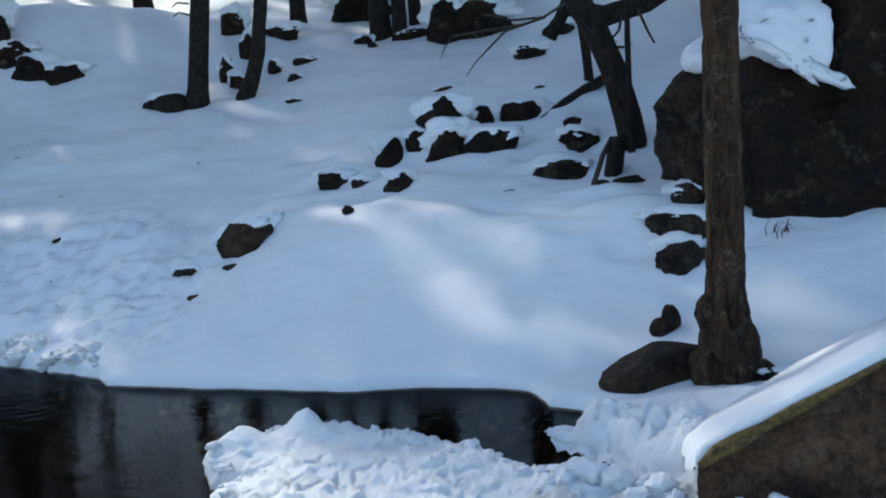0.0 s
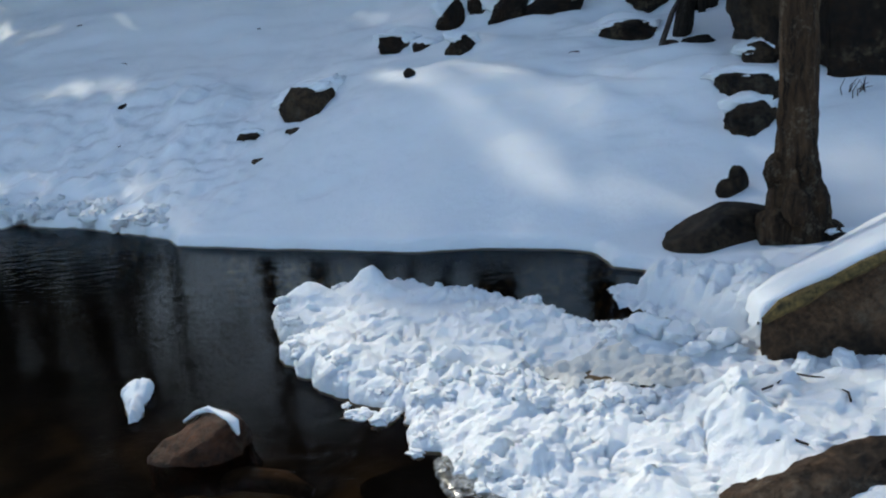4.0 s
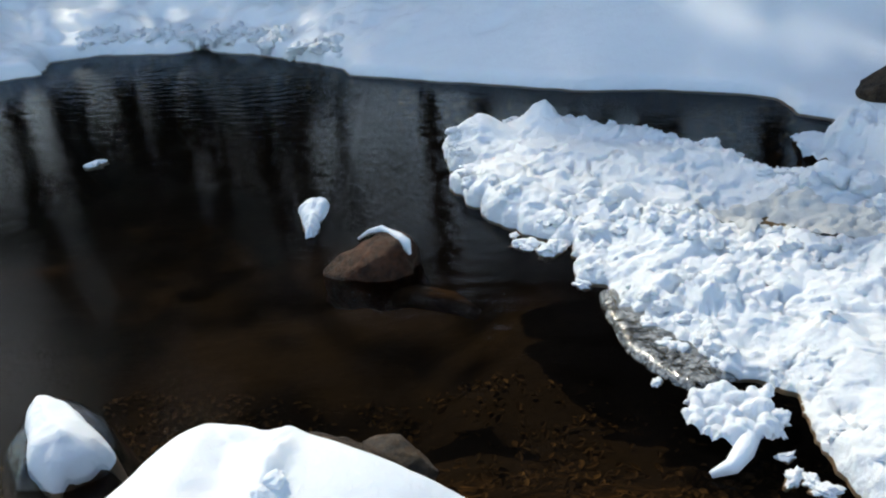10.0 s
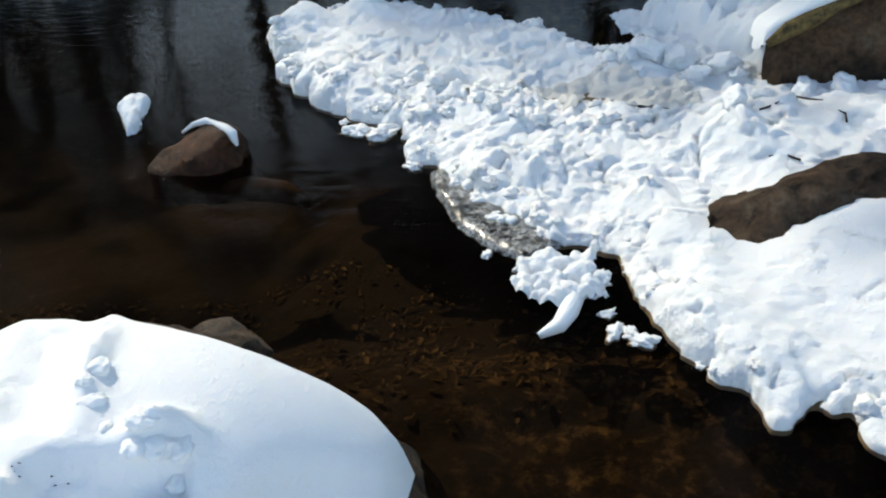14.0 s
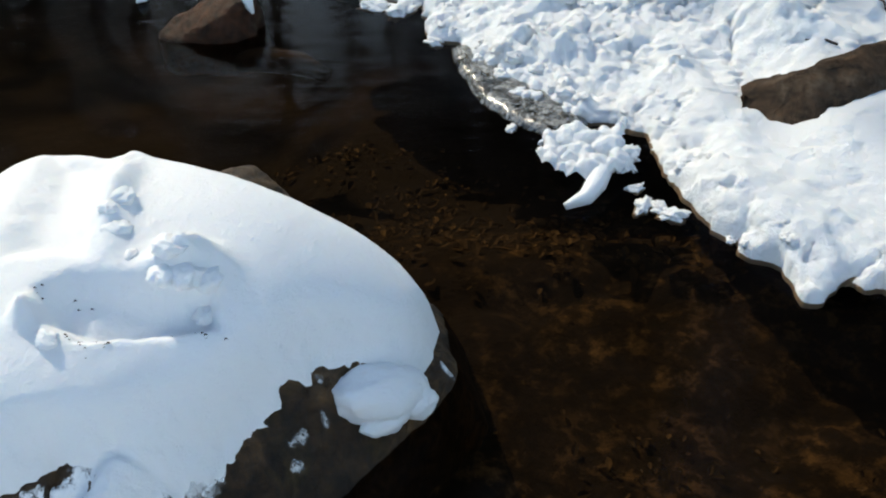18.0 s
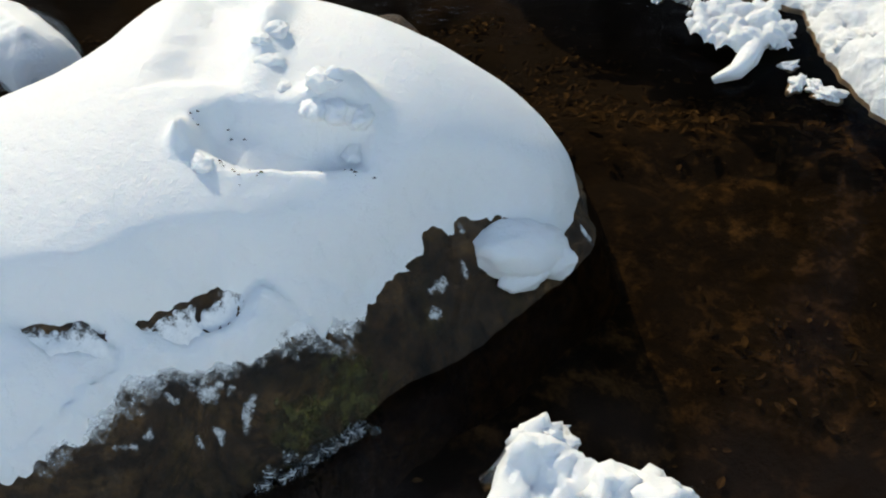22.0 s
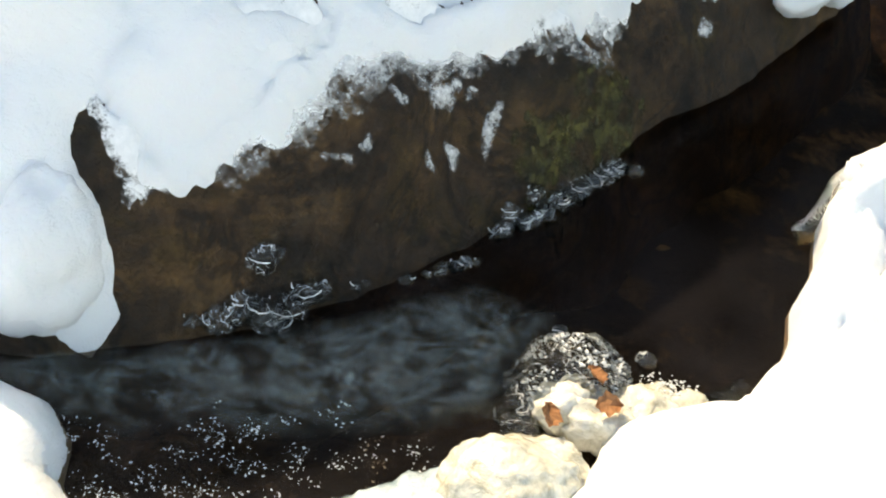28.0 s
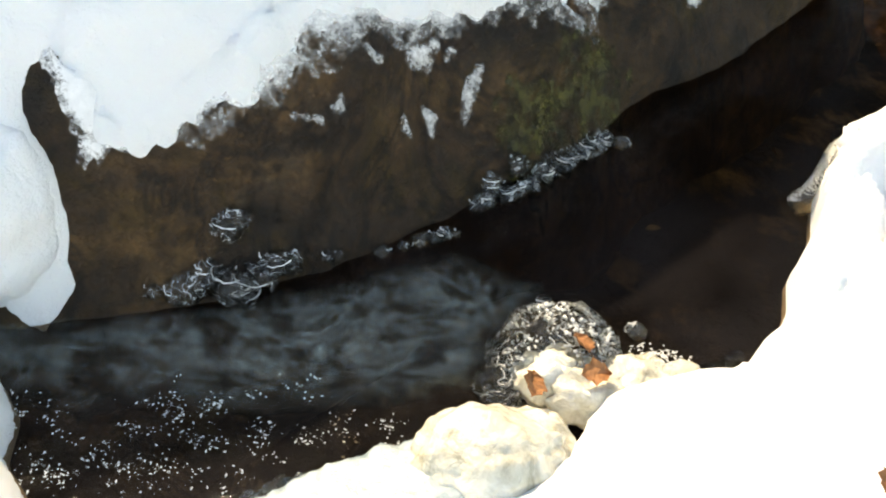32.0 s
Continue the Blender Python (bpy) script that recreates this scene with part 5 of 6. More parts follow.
# ---- rocks in the far bank ----
DARK = "dark bare rock poking out of the snow"
for i, (x, y, sink, a, b, c, turn, tilt) in enumerate((
        (-1.34, 6.80, 0.02, 0.22, 0.15, 0.13, 12, -22), (-1.72, 6.62, 0.02, 0.10, 0.06, 0.05, 25, 10), (-1.34, 6.42, 0.02, 0.09, 0.05, 0.035, 0, 0), (-1.57, 6.20, 0.01, 0.055, 0.04, 0.03, 25, 10), (-0.57, 6.70, 0.0, 0.05, 0.04, 0.05, 40, 30),
        (-0.80, 7.88, 0.00, 0.16, 0.1, 0.10, 5, 10), (-0.55, 7.75, 0.04, 0.12, 0.1, 0.08, 0, 0), (-0.24, 7.40, 0.01, 0.14, 0.09, 0.10, 30, 18), (-0.36, 8.22, 0.0, 0.15, 0.09, 0.16, 40, 20), (-0.12, 8.3, 0.0, 0.10, 0.08, 0.12, -30, 0),
        (0.15, 8.12, 0.02, 0.22, 0.16, 0.24, 0, -10), (0.44, 8.00, 0.0, 0.30, 0.14, 0.15, -18, -14), (0.12, 8.42, 0.0, 0.28, 0.14, 0.22, -12, 0), (0.42, 8.5, 0.0, 0.16, 0.1, 0.14, -12, 0), (0.80, 8.75, 0.0, 0.23, 0.14, 0.11, 8, 5), (0.97, 7.22, 0.01, 0.22, 0.12, 0.08, -2, 0),
        (1.20, 7.95, 0.0, 0.16, 0.12, 0.10, 10, 12), (1.2, 8.25, 0.0, 0.09, 0.06, 0.06, 15, 0), (1.08, 10.8, 0.0, 0.20, 0.14, 0.12, 10, 0), (1.50, 5.90, 0.02, 0.22, 0.16, 0.09, -8, 6), (1.46, 5.62, 0.0, 0.15, 0.12, 0.11, 10, 8), (1.66, 6.25, 0.0, 0.14, 0.12, 0.10, 0, 0),
        (1.21, 5.02, 0.0, 0.065, 0.06, 0.075, 0, 0), (1.27, 5.05, 0.0, 0.055, 0.06, 0.12, 0, 0), (-4.75, 11.9, 0.0, 0.26, 0.18, 0.17, 0, 0), (-4.38, 11.85, 0.0, 0.26, 0.16, 0.15, 10, 0), (-5.1, 12.1, 0.0, 0.28, 0.2, 0.2, 0, 0), (-5.3, 12.3, -0.2, 0.25, 0.2, 0.35, 0, 0),
        (-2.95, 10.9, 0.0, 0.26, 0.16, 0.14, -15, 0), (-2.6, 13.4, 0.0, 0.2, 0.15, 0.3, 40, 0), (-2.4, 11.7, 0.0, 0.12, 0.1, 0.22, 20, 0), (-2.25, 11.5, 0.0, 0.12, 0.1, 0.15, 20, 0), (-2.0, 13.5, 0.0, 0.3, 0.18, 0.14, -10, 0), (-1.9, 12.0, 0.0, 0.10, 0.1, 0.14, 0, 0),
        (-0.9, 13.2, 0.0, 0.14, 0.1, 0.09, -20, 0), (-0.75, 12.9, 0.0, 0.07, 0.06, 0.06, 0, 0), (-1.55, 12.3, 0.0, 0.16, 0.1, 0.07, 15, 0), (-1.6, 11.6, 0.0, 0.10, 0.07, 0.06, 0, 0), (-1.52, 10.75, 0.02, 0.12, 0.08, 0.05, -30, 0), (0.16, 10.1, 0.03, 0.14, 0.08, 0.05, 0, 0), (-0.2, 13.0, 0.0, 0.22, 0.14, 0.1, 0, 0),
        (-1.0, 14.6, -0.05, 0.5, 0.3, 0.35, 0, 0), (0.2, 12.5, -0.1, 0.3, 0.3, 0.3, 0, 0), (0.65, 12.5, -0.1, 0.42, 0.3, 0.24, 0, 0), (1.5, 11.8, 0.0, 0.2, 0.15, 0.12, 10, 0), (2.0, 10.6, 0.05, 0.16, 0.12, 0.10, 15, 0), (-2.3, 12.6, 0.0, 0.12, 0.1, 0.25, 30, 0), (1.62, 4.42, 0.0, 0.12, 0.04, 0.03, 35, 20),
        (1.05, 9.5, 0.03, 0.08, 0.06, 0.05, 0, 0), (1.2, 6.75, 0.02, 0.07, 0.05, 0.05, 0, 0), (-2.97, 7.6, 0.04, 0.07, 0.05, 0.05, 0, 0))):
    stone = tagged(rock("rock", at_ground(x, y, sink), (a, b, c * (1.2 if a >= 0.1 else 1)), 100 + i, ROCK_CLIFF if y > 7 else ROCK, turn, (0, tilt), 8, 3 if a < 0.15 else 4, 0.20), DARK, "rock", "rocks in the snowy bank")
    if a >= 0.1:
        gx, gy, gz = at_ground(x, y, sink)
        under(stone, rock("snow_cap", (gx + 0.1 * a, gy + 0.55 * b, gz + 0.72 * c), (a * 1.12, b * 0.95, c * 0.62), 400 + i, SNOW_BANK, turn, (0, tilt * 0.6), 2, 4, 0.32))
tagged(rock("rock", (1.12, 4.60, 0.10), (0.31, 0.22, 0.14), 9, ROCK, 12, (0, 0), 5, 4, 0.06), "smooth brown rock at the foot of the tree", "rock")
rng = random.Random(71)
spots = []
for k in range(85):
    x = -4.35 + 2.3 * (k + rng.random()) / 85
    y = float(np.interp(x, [-4.5, -4.15, -3.5, -3.3, -2.72, -2.3, -2.03], [6.13, 6.25, 6.2, 6.24, 6.0, 5.77, 5.63])) + rng.uniform(0.0, 0.30) ** 1.3
    spots.append((x, y, max(ground(x, y), 0.03), 0.015 + 0.045 * rng.random() ** 2))
tagged(clods("shore_crumbs", spots, SNOW_CRUST, 93), "crumbled snow along the edge of the far shore", "snow crumbs", kind="stuff")

# ---- trees ----
def bare_tree(name, path, radii, mat, seed, label, branches=10, length=1.6, ridge=0.0):
    """A leafless tree: trunk along path, carried on upwards, with limbs above the view."""
    P = [Vector(p) for p in path]
    d = (P[-1] - P[-2]).normalized()
    top = P[-1]
    P += [top + d * 1.2, top + d * 2.6 + Vector((0.1, 0, 0)), top + d * 4.5 + Vector((0.05, 0.2, 0.2))]
    r = radii[-1]
    tree = thing(name, path[0])
    under(tree, tube("trunk", P, list(radii) + [r * 0.85, r * 0.65, r * 0.3], mat, 48 if ridge else 18, 0.12, seed, ridge))
    bare_branches(tree, P[-3], P[-1], seed, branches, length, r * 0.3, mat)
    return tagged(tree, label, "tree")


tr = bare_tree("tree", [(1.41, 4.50, 0.0), (1.42, 4.50, 0.12), (1.415, 4.50, 0.3), (1.42, 4.50, 0.50), (1.43, 4.50, 0.9), (1.43, 4.50, 1.3), (1.44, 4.50, 1.9)], [0.175, 0.15, 0.125, 0.095, 0.085, 0.083, 0.08], BARK, 3, "rough brown tree trunk with burls at its foot beside the stream", ridge=0.10)
for x, y, z, a, b, c, s in ((1.325, 4.46, 0.42, 0.055, 0.06, 0.09, 31), (1.44, 4.40, 0.43, 0.05, 0.035, 0.06, 32), (1.50, 4.44, 0.22, 0.06, 0.07, 0.14, 33), (1.38, 4.38, 0.28, 0.07, 0.05, 0.10, 34), (1.30, 4.44, 0.14, 0.10, 0.08, 0.12, 35), (1.55, 4.45, 0.08, 0.09, 0.08, 0.10, 36)):
    under(tr, rock("burl", (x, y, z), (a, b, c), s, BARK, s * 20, cuts=2, detail=3, rough=0.2))
t1 = bare_tree("tree", [(-2.60, 10.85, 1.15), (-2.58, 10.85, 1.33), (-2.55, 10.85, 1.5), (-2.51, 10.85, 1.75), (-2.39, 10.85, 2.45)], [0.19, 0.15, 0.115, 0.105, 0.10], BARK_DARK, 4, "dark straight tree trunk rising from the snow")
under(t1, rock("root", (-2.86, 10.82, 1.36), (0.24, 0.14, 0.14), 37, BARK_DARK, -12, cuts=3, detail=3, rough=0.18))
for k in range(2):
    under(t1, tube("twig", [(-2.5, 10.8, 2.3 + 0.12 * k), (-2.62, 10.78, 2.34 + 0.1 * k), (-2.68, 10.77, 2.30 + 0.1 * k)], [0.012, 0.01, 0.005], TWIG, 6))
bare_tree("tree", [(-2.12, 11.0, 1.15), (-2.08, 11.0, 1.36), (-1.97, 11.0, 1.57), (-1.87, 11.0, 1.86), (-1.83, 11.0, 2.1), (-1.77, 11.0, 2.4)], [0.12, 0.10, 0.085, 0.08, 0.075, 0.075], BARK_DARK, 5, "crooked dark tree trunk on the snowy slope")
lean = bare_tree("tree", [(1.63, 7.8, 0.65), (1.61, 7.8, 0.85), (1.58, 7.8, 1.05), (1.50, 7.8, 1.41), (1.38, 7.8, 1.72), (1.24, 7.8, 1.99)], [0.13, 0.11, 0.11, 0.105, 0.10, 0.095], BARK_DARK, 6, "leaning dark tree trunk over the slope")
under(lean, tube("root", [(1.64, 7.76, 0.95), (1.67, 7.68, 0.8), (1.68, 7.62, 0.68)], [0.04, 0.035, 0.03], BARK_DARK, 8))
under(lean, tube("root", [(1.56, 7.76, 0.95), (1.5, 7.7, 0.86), (1.45, 7.66, 0.76)], [0.045, 0.035, 0.02], BARK_DARK, 8))
bare_tree("sapling", [(1.56, 7.6, 0.75), (1.565, 7.6, 1.3), (1.575, 7.6, 1.7), (1.585, 7.6, 1.98)], [0.028, 0.024, 0.022, 0.02], BARK_DARK, 7, "thin dark sapling on the slope", 3, 0.6)
bare_tree("sapling", [(1.53, 9.5, 1.2), (1.52, 9.5, 1.4), (1.50, 9.5, 1.72), (1.46, 9.5, 2.0)], [0.05, 0.045, 0.045, 0.04], BARK_DARK, 8, "thin leaning stem on the slope", 3, 0.6)
for i, (x, y, r, lx) in enumerate(((-0.66, 13.4, 0.13, 0.0), (-0.40, 13.2, 0.09, 0.05), (3.36, 12.5, 0.07, 0.02), (-0.2, 13.9, 0.08, -0.03), (-1.9, 14.5, 0.1, 0.05))):
    z = ground(x, y)
    bare_tree("tree", [(x, y, z - 0.2), (x, y, z + 0.1), (x + lx * 0.4, y, z + 0.6), (x + lx, y, z + 1.4)], [r * 1.5, r * 1.15, r, r], BARK_DARK, 20 + i, "dark tree trunk high on the slope", 5)

def crown(tree, x, y, z0, z1, wide, seed, dense=110):
    """Needle boughs high up a trunk."""
    rng = random.Random(seed)
    spots = []
    for _ in range(int(dense * (z1 - z0))):
        f = rng.random()
        reach = wide * (1 - f) ** 0.7 + 0.2
        w, q = rng.uniform(0, 6.283), reach * rng.random() ** 0.6
        d = Vector((math.cos(w), math.sin(w), 0))
        spots.append((Vector((x, y, z0 + (z1 - z0) * f - 0.15 * q)) + d * q, d))
    under(tree, sprays("crown", spots, NEEDLES, 0.5, seed))


# unseen crowns, added to keep bright sky out of the pool's reflection
crown(t1, -2.0, 11.0, 7.6, 13.0, 2.6, 501, 220)
crown(lean, -1.0, 7.8, 8.3, 15.5, 2.9, 502)
# more trees out of view, added to darken the mirrored sky and shade snow
for i, (x, y, z0, z1, wide) in enumerate(((1.2, 14.5, 8.0, 17, 3.2), (-0.6, 16.5, 8.8, 18, 3.2), (4.8, 9.5, 4.5, 12, 2.4), (-8.3, 21, 12, 21, 2.8), (-6.5, 22, 11, 20, 3.0), (-10, 22.5, 11, 21, 3.0), (-4.97, 17.4, 9.0, 15, 1.4), (-3.6, 22, 11.2, 20, 3.4), (-1.9, 20, 10.4, 20, 3.4), (1.4, 21, 11, 20, 3.4), (-7.8, 17.0, 10.2, 17, 2.3))):
    z = ground(x, y)
    tall = bare_tree("tree", [(x, y, z - 0.2), (x, y, z + 0.5), (x, y, z + 3), (x, y, z1 - 5)], [0.2, 0.15, 0.13, 0.11], BARK_DARK, 60 + i, "unseen tall hemlock with a high crown, added to darken the reflection", 2, 1.0)
    crown(tall, x, y, z0, z1, wide, 510 + i, 45 if (x, y) == (-7.8, 17.0) else 230 if x > -5.5 else 110)

# fallen stems and twigs
fallen = tagged(tube("log", [(0.98, 8.60, 1.03), (1.2, 8.85, 1.12), (1.45, 9.15, 1.22), (1.68, 9.42, 1.30)], [0.03, 0.05, 0.055, 0.05], BARK_DARK, 12, 0.2, 4), "dark fallen log half buried in the snow", "log")
tagged(tube("stick", [(1.05, 6.52, 0.55), (1.14, 6.75, 0.72), (1.25, 7.0, 0.88), (1.34, 7.15, 0.98)], [0.012, 0.02, 0.02, 0.016], TWIG, 8, 0.2, 4), "dark broken stick leaning in the snow", "stick")
tagged(rock("stump", (1.34, 7.08, 0.80), (0.075, 0.08, 0.20), 77, BARK_DARK, 20, (0, 12), 5, 3, 0.25), "rotten dark stump wrapped in snow", "stump")
tagged(rock("stump", (1.38, 6.80, 0.69), (0.14, 0.06, 0.06), 78, BARK_DARK, 20, (0, 0), 5, 3, 0.25), "low piece of rotten wood in the snow", "dead wood")
tagged(tube("bent_branch", [(1.2, 9.6, 1.7), (1.35, 9.55, 1.98), (1.7, 9.5, 1.86), (2.1, 9.5, 1.95), (2.6, 9.5, 2.2)], [0.05, 0.09, 0.10, 0.09, 0.07], BARK_DARK, 10, 0.15, 9), "thick dark branch bent over the slope", "branch")
for i, pts in enumerate(([(1.1, 9.0, 1.90), (0.74, 9.0, 1.81), (0.61, 9.0, 1.70), (0.45, 9.0, 1.56), (0.36, 9.0, 1.45)], [(0.9, 9.05, 1.85), (0.52, 9.0, 1.83), (0.26, 9.0, 1.81), (0.18, 9.0, 1.70), (0.14, 9.0, 1.62)], [(1.5, 9.4, 2.1), (1.1, 9.1, 1.9), (0.8, 9.05, 1.9), (0.6, 9.0, 1.97)],
                         [(2.0, 9.4, 1.9), (2.06, 9.3, 1.7), (2.1, 9.2, 1.58)], [(1.85, 9.4, 1.86), (1.8, 9.3, 1.72), (1.74, 9.3, 1.66)])):
    tagged(tube("twig", pts, [0.014, 0.012, 0.009, 0.006, 0.003][:len(pts)], TWIG, 6, 0.1, i), "thin bare twig hanging over the snow", "twig", "bare twigs")
rng = random.Random(8)
for i in range(9):
    x, y = 1.98 + 0.2 * rng.random(), 5.62 + 0.08 * rng.random()
    z = ground(x, y)
    tagged(tube("dry_stalk", [(x, y, z - 0.02), (x + rng.gauss(0, 0.02), y, z + 0.04), (x + rng.gauss(0.01, 0.02), y - 0.02, z + rng.uniform(0.05, 0.11))], [0.004, 0.003, 0.0015], TWIG, 5), "dry brown stalk at the foot of the outcrop", "stalk", "dry stalks")
for i, (x, y) in enumerate(((-4.2, 9.75), (-2.8, 6.9), (-3.3, 8.6), (0.6, 6.9), (-2.2, 9.2), (1.05, 3.1), (0.9, 2.95), (1.15, 2.85), (0.95, 2.6))):
    z = ground(x, y) if y > 4 else float(ice_shelf(np.array([x]), np.array([y]))[0])
    a = i * 1.1
    tagged(tube("twig", [(x, y, z + 0.006), (x + 0.05 * math.cos(a), y + 0.05 * math.sin(a), z + 0.012), (x + 0.09 * math.cos(a + 0.3), y + 0.09 * math.sin(a + 0.3), z + 0.008)], [0.004, 0.004, 0.002], TWIG, 5), "short dark twig lying on the snow", "twig", "twigs on the snow")

# ---- the wood on the slope, seen in the water and by its shade ----
for i, (x, y, tall, wide, dense) in enumerate(((-7.1, 14.2, 8.2, 2.8, 0.62), (-7.9, 16.2, 11.5, 2.8, 0.75), (-9.6, 17.0, 12.5, 2.8, 1.0), (-10.8, 14.8, 9.5, 2.8, 0.8), (-6.35, 9.75, 6.8, 2.4, 0.45), (-8.3, 11.0, 6.5, 2.2, 0.55),
                                               (-14, 17, 14, 3, 0.9), (-13, 21, 16, 3, 0.9), (-11.5, 19, 14, 3, 0.8), (7.5, 15, 14, 2.8, 0.9), (9.5, 12.5, 14, 3, 0.9), (8, 19, 15, 3, 0.9), (-17, 13, 13, 3, 0.9), (12, 18, 15, 3, 0.9), (5.2, 12.8, 9, 2.2, 0.8), (-15, 9.5, 12, 3, 0.9), (-12, 7.5, 10, 2.6, 0.9))):
    hemlock(x, y, tall, wide, 300 + i, 0.17 if i < 6 else 0.06, dense * (0.72 if i < 6 else 1))

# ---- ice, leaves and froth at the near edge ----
dome = tagged(rock("ice_dome", (-0.425, 0.488, 0.0), (0.064, 0.066, 0.046), 91, ICE_GLINT, 0, cuts=1, detail=4, rough=0.12), "clear bubbly ice dome with brown leaves frozen in", "ice dome")
under(dome, rock("ice_core", (-0.425, 0.455, 0.012), (0.038, 0.030, 0.034), 97, ICE_MILK, 20, cuts=1, detail=4, rough=0.3))
under(dome, rock("ice_core", (-0.395, 0.438, 0.012), (0.045, 0.026, 0.034), 98, ICE_MILK, 0, cuts=1, detail=4, rough=0.3))
for x, y, r, s in ((-0.478, 0.445, 0.026, 1), (-0.47, 0.425, 0.026, 2), (-0.445, 0.552, 0.012, 7), (-0.485, 0.48, 0.016, 8), (-0.352, 0.535, 0.012, 9)):
    under(dome, rock("ice_bulge", (x, y, 0.004), (r, r * 0.85, r * 0.7), 92 + s, ICE_GLINT, s * 40, cuts=2, detail=3, rough=0.25))
for x, y, r, s in ((-0.345, 0.470, 0.036, 4), (-0.312, 0.478, 0.028, 5), (-0.365, 0.452, 0.04, 6)):
    under(dome, rock("ice_bulge", (x, y, 0.004), (r, r * 0.8, r * 0.75), 92 + s, ICE_MILK, s * 40, cuts=1, detail=4, rough=0.25))


def specks(name, spots, mat, seed):
    """Many tiny faceted beads in one mesh."""
    rng = random.Random(seed)
    ball = [(1, 0, 0), (-1, 0, 0), (0, 1, 0), (0, -1, 0), (0, 0, 1), (0, 0, -1)]
    tri = [(0, 2, 4), (2, 1, 4), (1, 3, 4), (3, 0, 4), (2, 0, 5), (1, 2, 5), (3, 1, 5), (0, 3, 5)]
    verts, faces = [], []
    for x, y, z, r in spots:
        a, k = rng.uniform(0, 6.28), rng.uniform(1.0, 2.6)
        i = len(verts)
        verts += [(x + r * (k * p * math.cos(a) - q * math.sin(a)), y + r * (k * p * math.sin(a) + q * math.cos(a)), z + r * w) for p, q, w in ball]
        faces += [(p + i, q + i, w + i) for p, q, w in tri]
    return mesh_object(name, verts, faces, mat)


# specks of trapped air, enlarged so they also stand for the dome's glints
rng = random.Random(12)
spots = []
for k in range(700):
    a, q = rng.uniform(-0.9, 3.9), rng.random() ** 0.5
    if 0.35 < value_noise(np.array([a * 2.2]), np.array([q * 5]), 5)[0]:
        spots.append((-0.425 + 0.061 * q * math.cos(a), 0.488 + 0.063 * q * math.sin(a), 0.046 * math.sqrt(max(0.02, 1 - q * q)) - 0.001, 0.0006 + 0.0018 * rng.random() ** 2))
for k in range(160):
    x, y = rng.gauss(-0.325, 0.02), rng.gauss(0.49, 0.010)
    spots.append((x, y, 0.026 - 6 * (x + 0.335) ** 2 - 8 * (y - 0.475) ** 2, rng.uniform(0.0005, 0.0015)))
tagged(under(dome, specks("bubble_glint_veil", spots, FOAM_GLINT, 4)), "white air bubbles and painted glints in the ice", kind="stuff")
rim_ice = tagged(patch("ice_edge", [(-0.76, 0.10), (-0.71, 0.20), (-0.665, 0.275), (-0.62, 0.312), (-0.57, 0.345), (-0.53, 0.362), (-0.47, 0.37), (-0.41, 0.34), (-0.44, 0.24), (-0.54, 0.14), (-0.64, 0.02), (-0.74, 0.0)], still, 0.034, ICE_PALE, 0.004, 0.012, 33, 0.03, 0.25), "clear ice edge with round drops melting into the stream", "ice edge")
for k in range(46):
    f = k / 46 + rng.gauss(0, 0.01)
    x, y = -0.672 + 0.14 * f, 0.278 + 0.085 * f - 0.03 * f * f + rng.gauss(0, 0.003)
    under(rim_ice, rock("ice_drop", (x, y, 0.010 + rng.uniform(0, 0.01)), (rng.uniform(0.004, 0.008),) * 3, k % 9, ICE_GLASS, cuts=0, detail=2, rough=0.15))
lump = tagged(rock("ice_lump", (-0.470, 0.345, 0.014), (0.080, 0.056, 0.062), 121, ICE_MILK, 15, cuts=1, detail=5, rough=0.16), "smooth milky yellowish ice lump at the snow edge", "ice lump")
for x, y, r, q in ((-0.515, 0.345, 0.035, 1), (-0.435, 0.372, 0.04, 2), (-0.41, 0.33, 0.045, 3), (-0.50, 0.31, 0.04, 4)):
    under(lump, rock("ice_bulge", (x, y, 0.014), (r, r * 0.85, r * 0.8), 130 + q, ICE_MILK, q * 33, cuts=1, detail=4, rough=0.2))


def dead_leaf(x, y, z, turn, size, tilt, label="brown dead leaf frozen in the ice"):
    """A curled leaf with a bent midrib."""
    bm = bmesh.new()
    rows = []
    for i in range(9):
        u = i / 8
        w = 0.42 * math.sin(math.pi * u ** 0.8) * (1 + 0.25 * math.sin(i * 2.4)) + 0.015
        rows.append([bm.verts.new((size * (u - 0.5), size * w * v, size * (0.16 * v * v + 0.1 * math.sin(3 * u) + 0.03 * math.sin(7 * u + 4 * v)))) for v in (-1, -0.5, 0, 0.5, 1)])
    for a, b in zip(rows, rows[1:]):
        for j in range(4):
            bm.faces.new((a[j], a[j + 1], b[j + 1], b[j]))
    ret = bmesh.ops.extrude_face_region(bm, geom=list(bm.faces))
    for g in ret["geom"]:
        if isinstance(g, bmesh.types.BMVert):
            g.co.z += size * 0.025
    bm.transform(pose(x, y, z, tilt, 8, turn))
    me = bpy.data.meshes.new("dead_leaf")
    bm.to_mesh(me)
    bm.free()
    me.materials.append(LEAF)
    return tagged(new("dead_leaf", me), label, "leaf", "dead leaves")


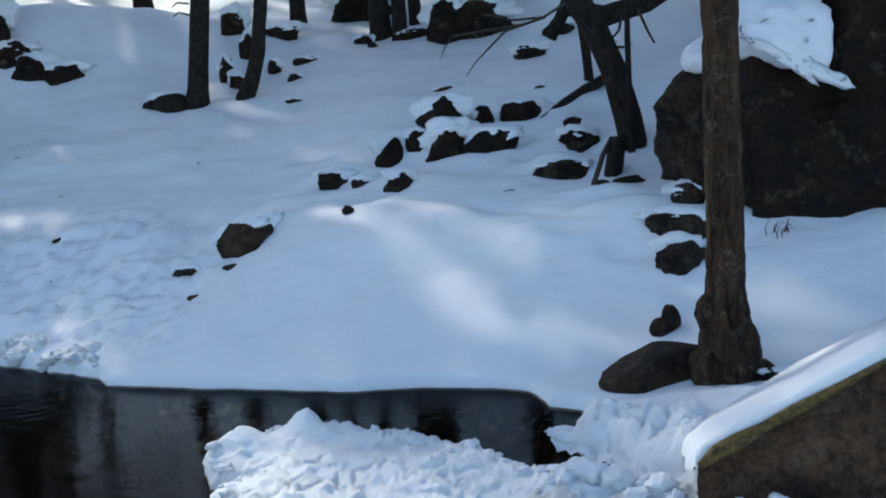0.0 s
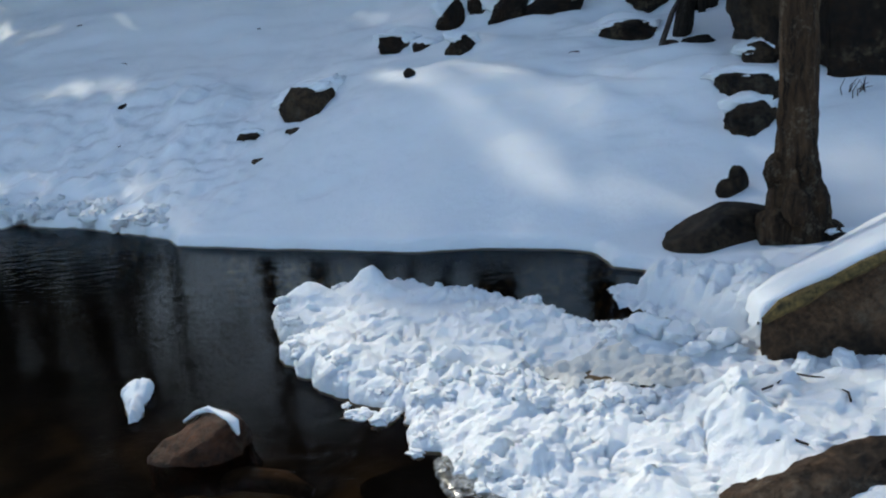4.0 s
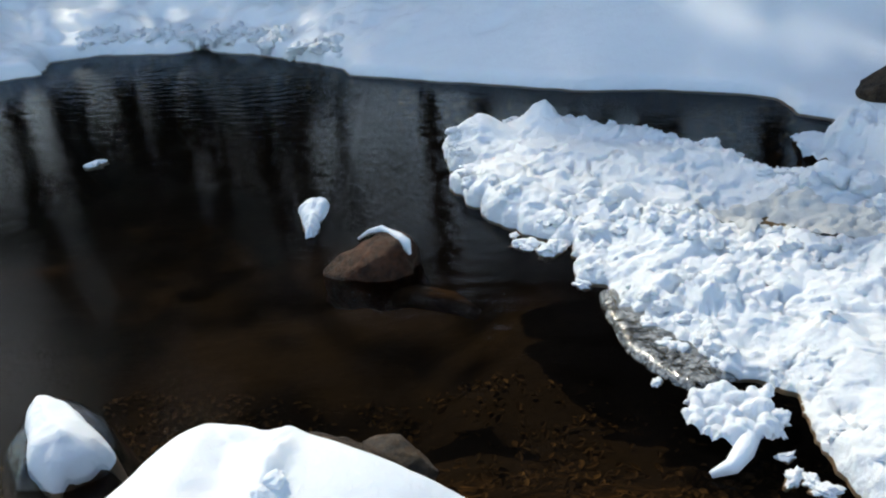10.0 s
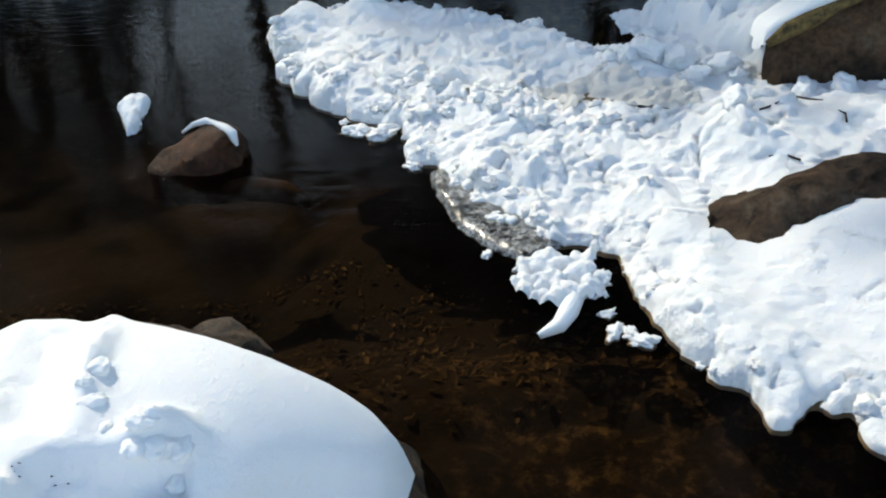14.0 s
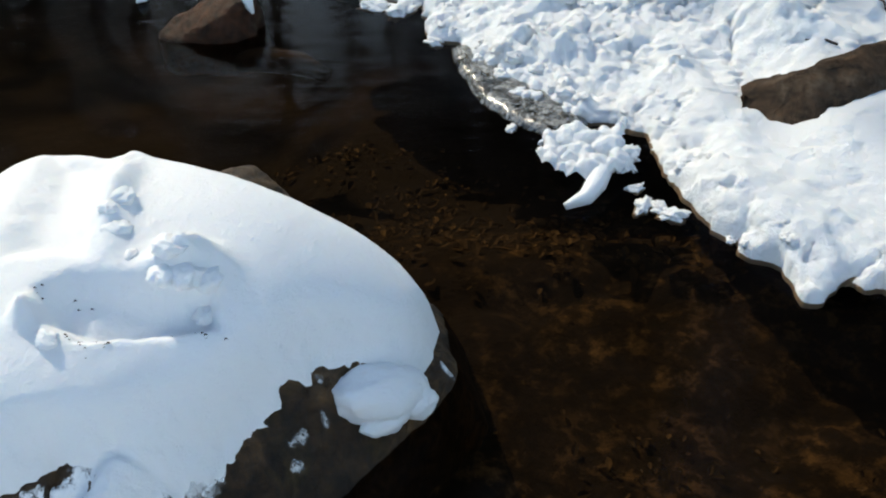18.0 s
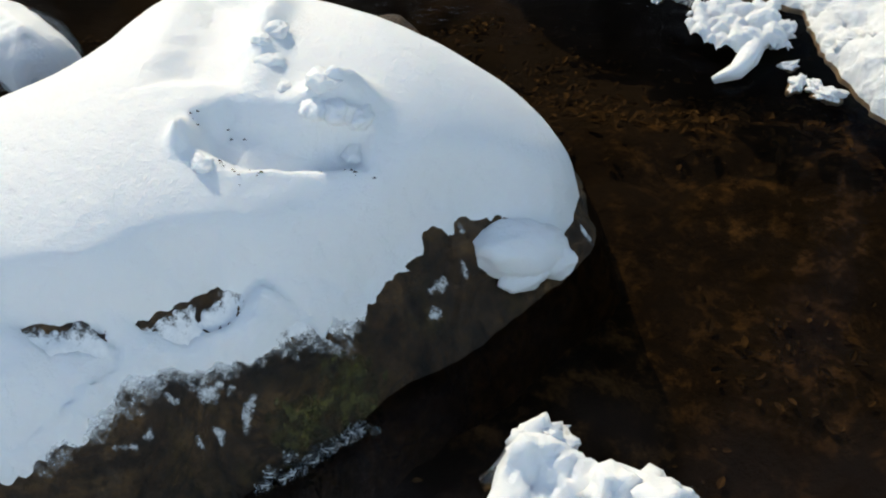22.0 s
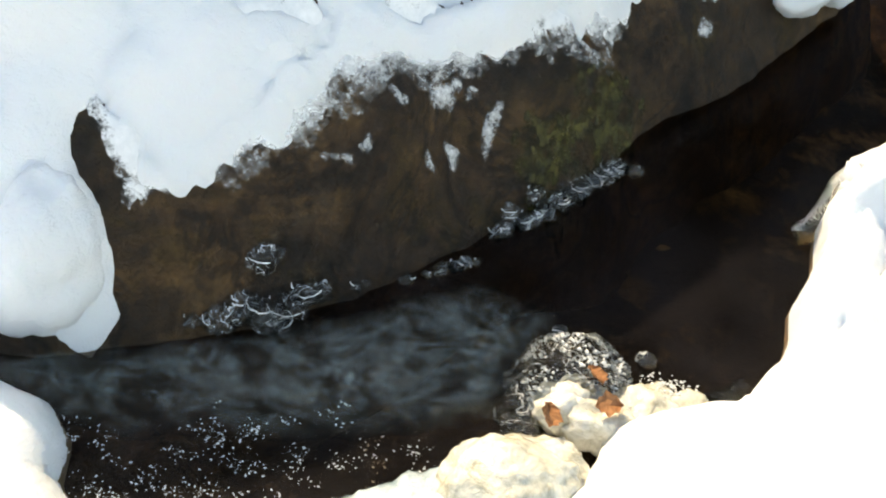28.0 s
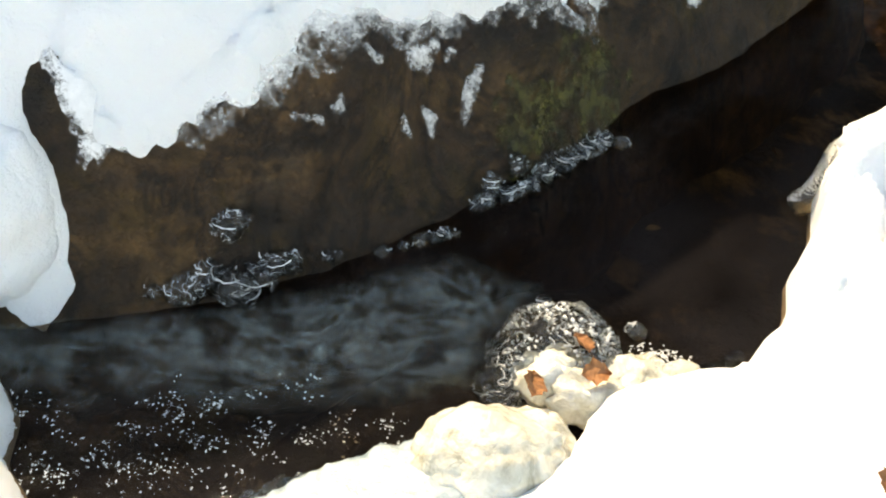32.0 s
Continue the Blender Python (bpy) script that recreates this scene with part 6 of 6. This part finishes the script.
dead_leaf(-0.446, 0.420, 0.045, 100, 0.030, 40)
dead_leaf(-0.405, 0.474, 0.046, 130, 0.026, 35)
dead_leaf(-0.388, 0.440, 0.048, 15, 0.028, 10)
dead_leaf(-0.155, 0.352, float(near_snow(np.array([-0.155]), np.array([0.352]))[0]) + 0.012, 75, 0.024, 20, "small brown dead leaf lying on the snow")
dead_leaf(-0.118, 0.765, 0.03, 40, 0.035, 30, "orange-brown dead leaf stuck in the ice edge")
tongue = tagged(tube("ice_tongue", [(-0.19, 0.752, 0.008), (-0.172, 0.758, 0.012), (-0.150, 0.782, 0.02), (-0.130, 0.82, 0.03), (-0.110, 0.85, 0.03)], [0.012, 0.014, 0.02, 0.022, 0.015], ICE, 14, 0.7, 5), "clear tongue of ice sticking out of the snow edge", "ice tongue")
tagged(patch("ice_ledge", [(-0.30, 0.475), (-0.265, 0.49), (-0.235, 0.525), (-0.25, 0.535), (-0.29, 0.50)], still, 0.008, ICE_GLASS, 0.004, 0.012, 31, 0.03), "thin clear ice rim along the snow edge", "ice rim")
tagged(patch("froth", [(-1.05, 0.42), (-0.90, 0.455), (-0.71, 0.518), (-0.60, 0.588), (-0.555, 0.612), (-0.50, 0.592), (-0.45, 0.58), (-0.47, 0.51), (-0.49, 0.44), (-0.52, 0.42), (-0.60, 0.395), (-0.70, 0.37), (-0.85, 0.345), (-1.05, 0.35)], lambda x, y: water_level(x, y) + 0.004, 0.002, FROTH, 0.010, 0.02, 98, 0.1, 0.0, 0.045), "pale streaks of air bubbles in the fast water", "froth", kind="stuff")
# white specks scattered where the sun would sparkle on the ripples
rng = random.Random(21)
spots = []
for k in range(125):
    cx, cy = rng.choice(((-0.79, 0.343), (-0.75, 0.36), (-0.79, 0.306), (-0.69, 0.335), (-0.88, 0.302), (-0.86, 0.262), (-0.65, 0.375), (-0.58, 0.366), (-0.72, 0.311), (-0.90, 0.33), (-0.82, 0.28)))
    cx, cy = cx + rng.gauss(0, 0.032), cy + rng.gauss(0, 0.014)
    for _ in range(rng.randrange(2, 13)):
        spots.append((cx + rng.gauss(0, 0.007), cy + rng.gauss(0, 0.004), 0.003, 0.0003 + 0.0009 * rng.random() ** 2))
tagged(specks("bubbles", spots, FOAM_GLINT, 5), "white specks painted in for sun glints on the fast water", "bubbles", kind="stuff")
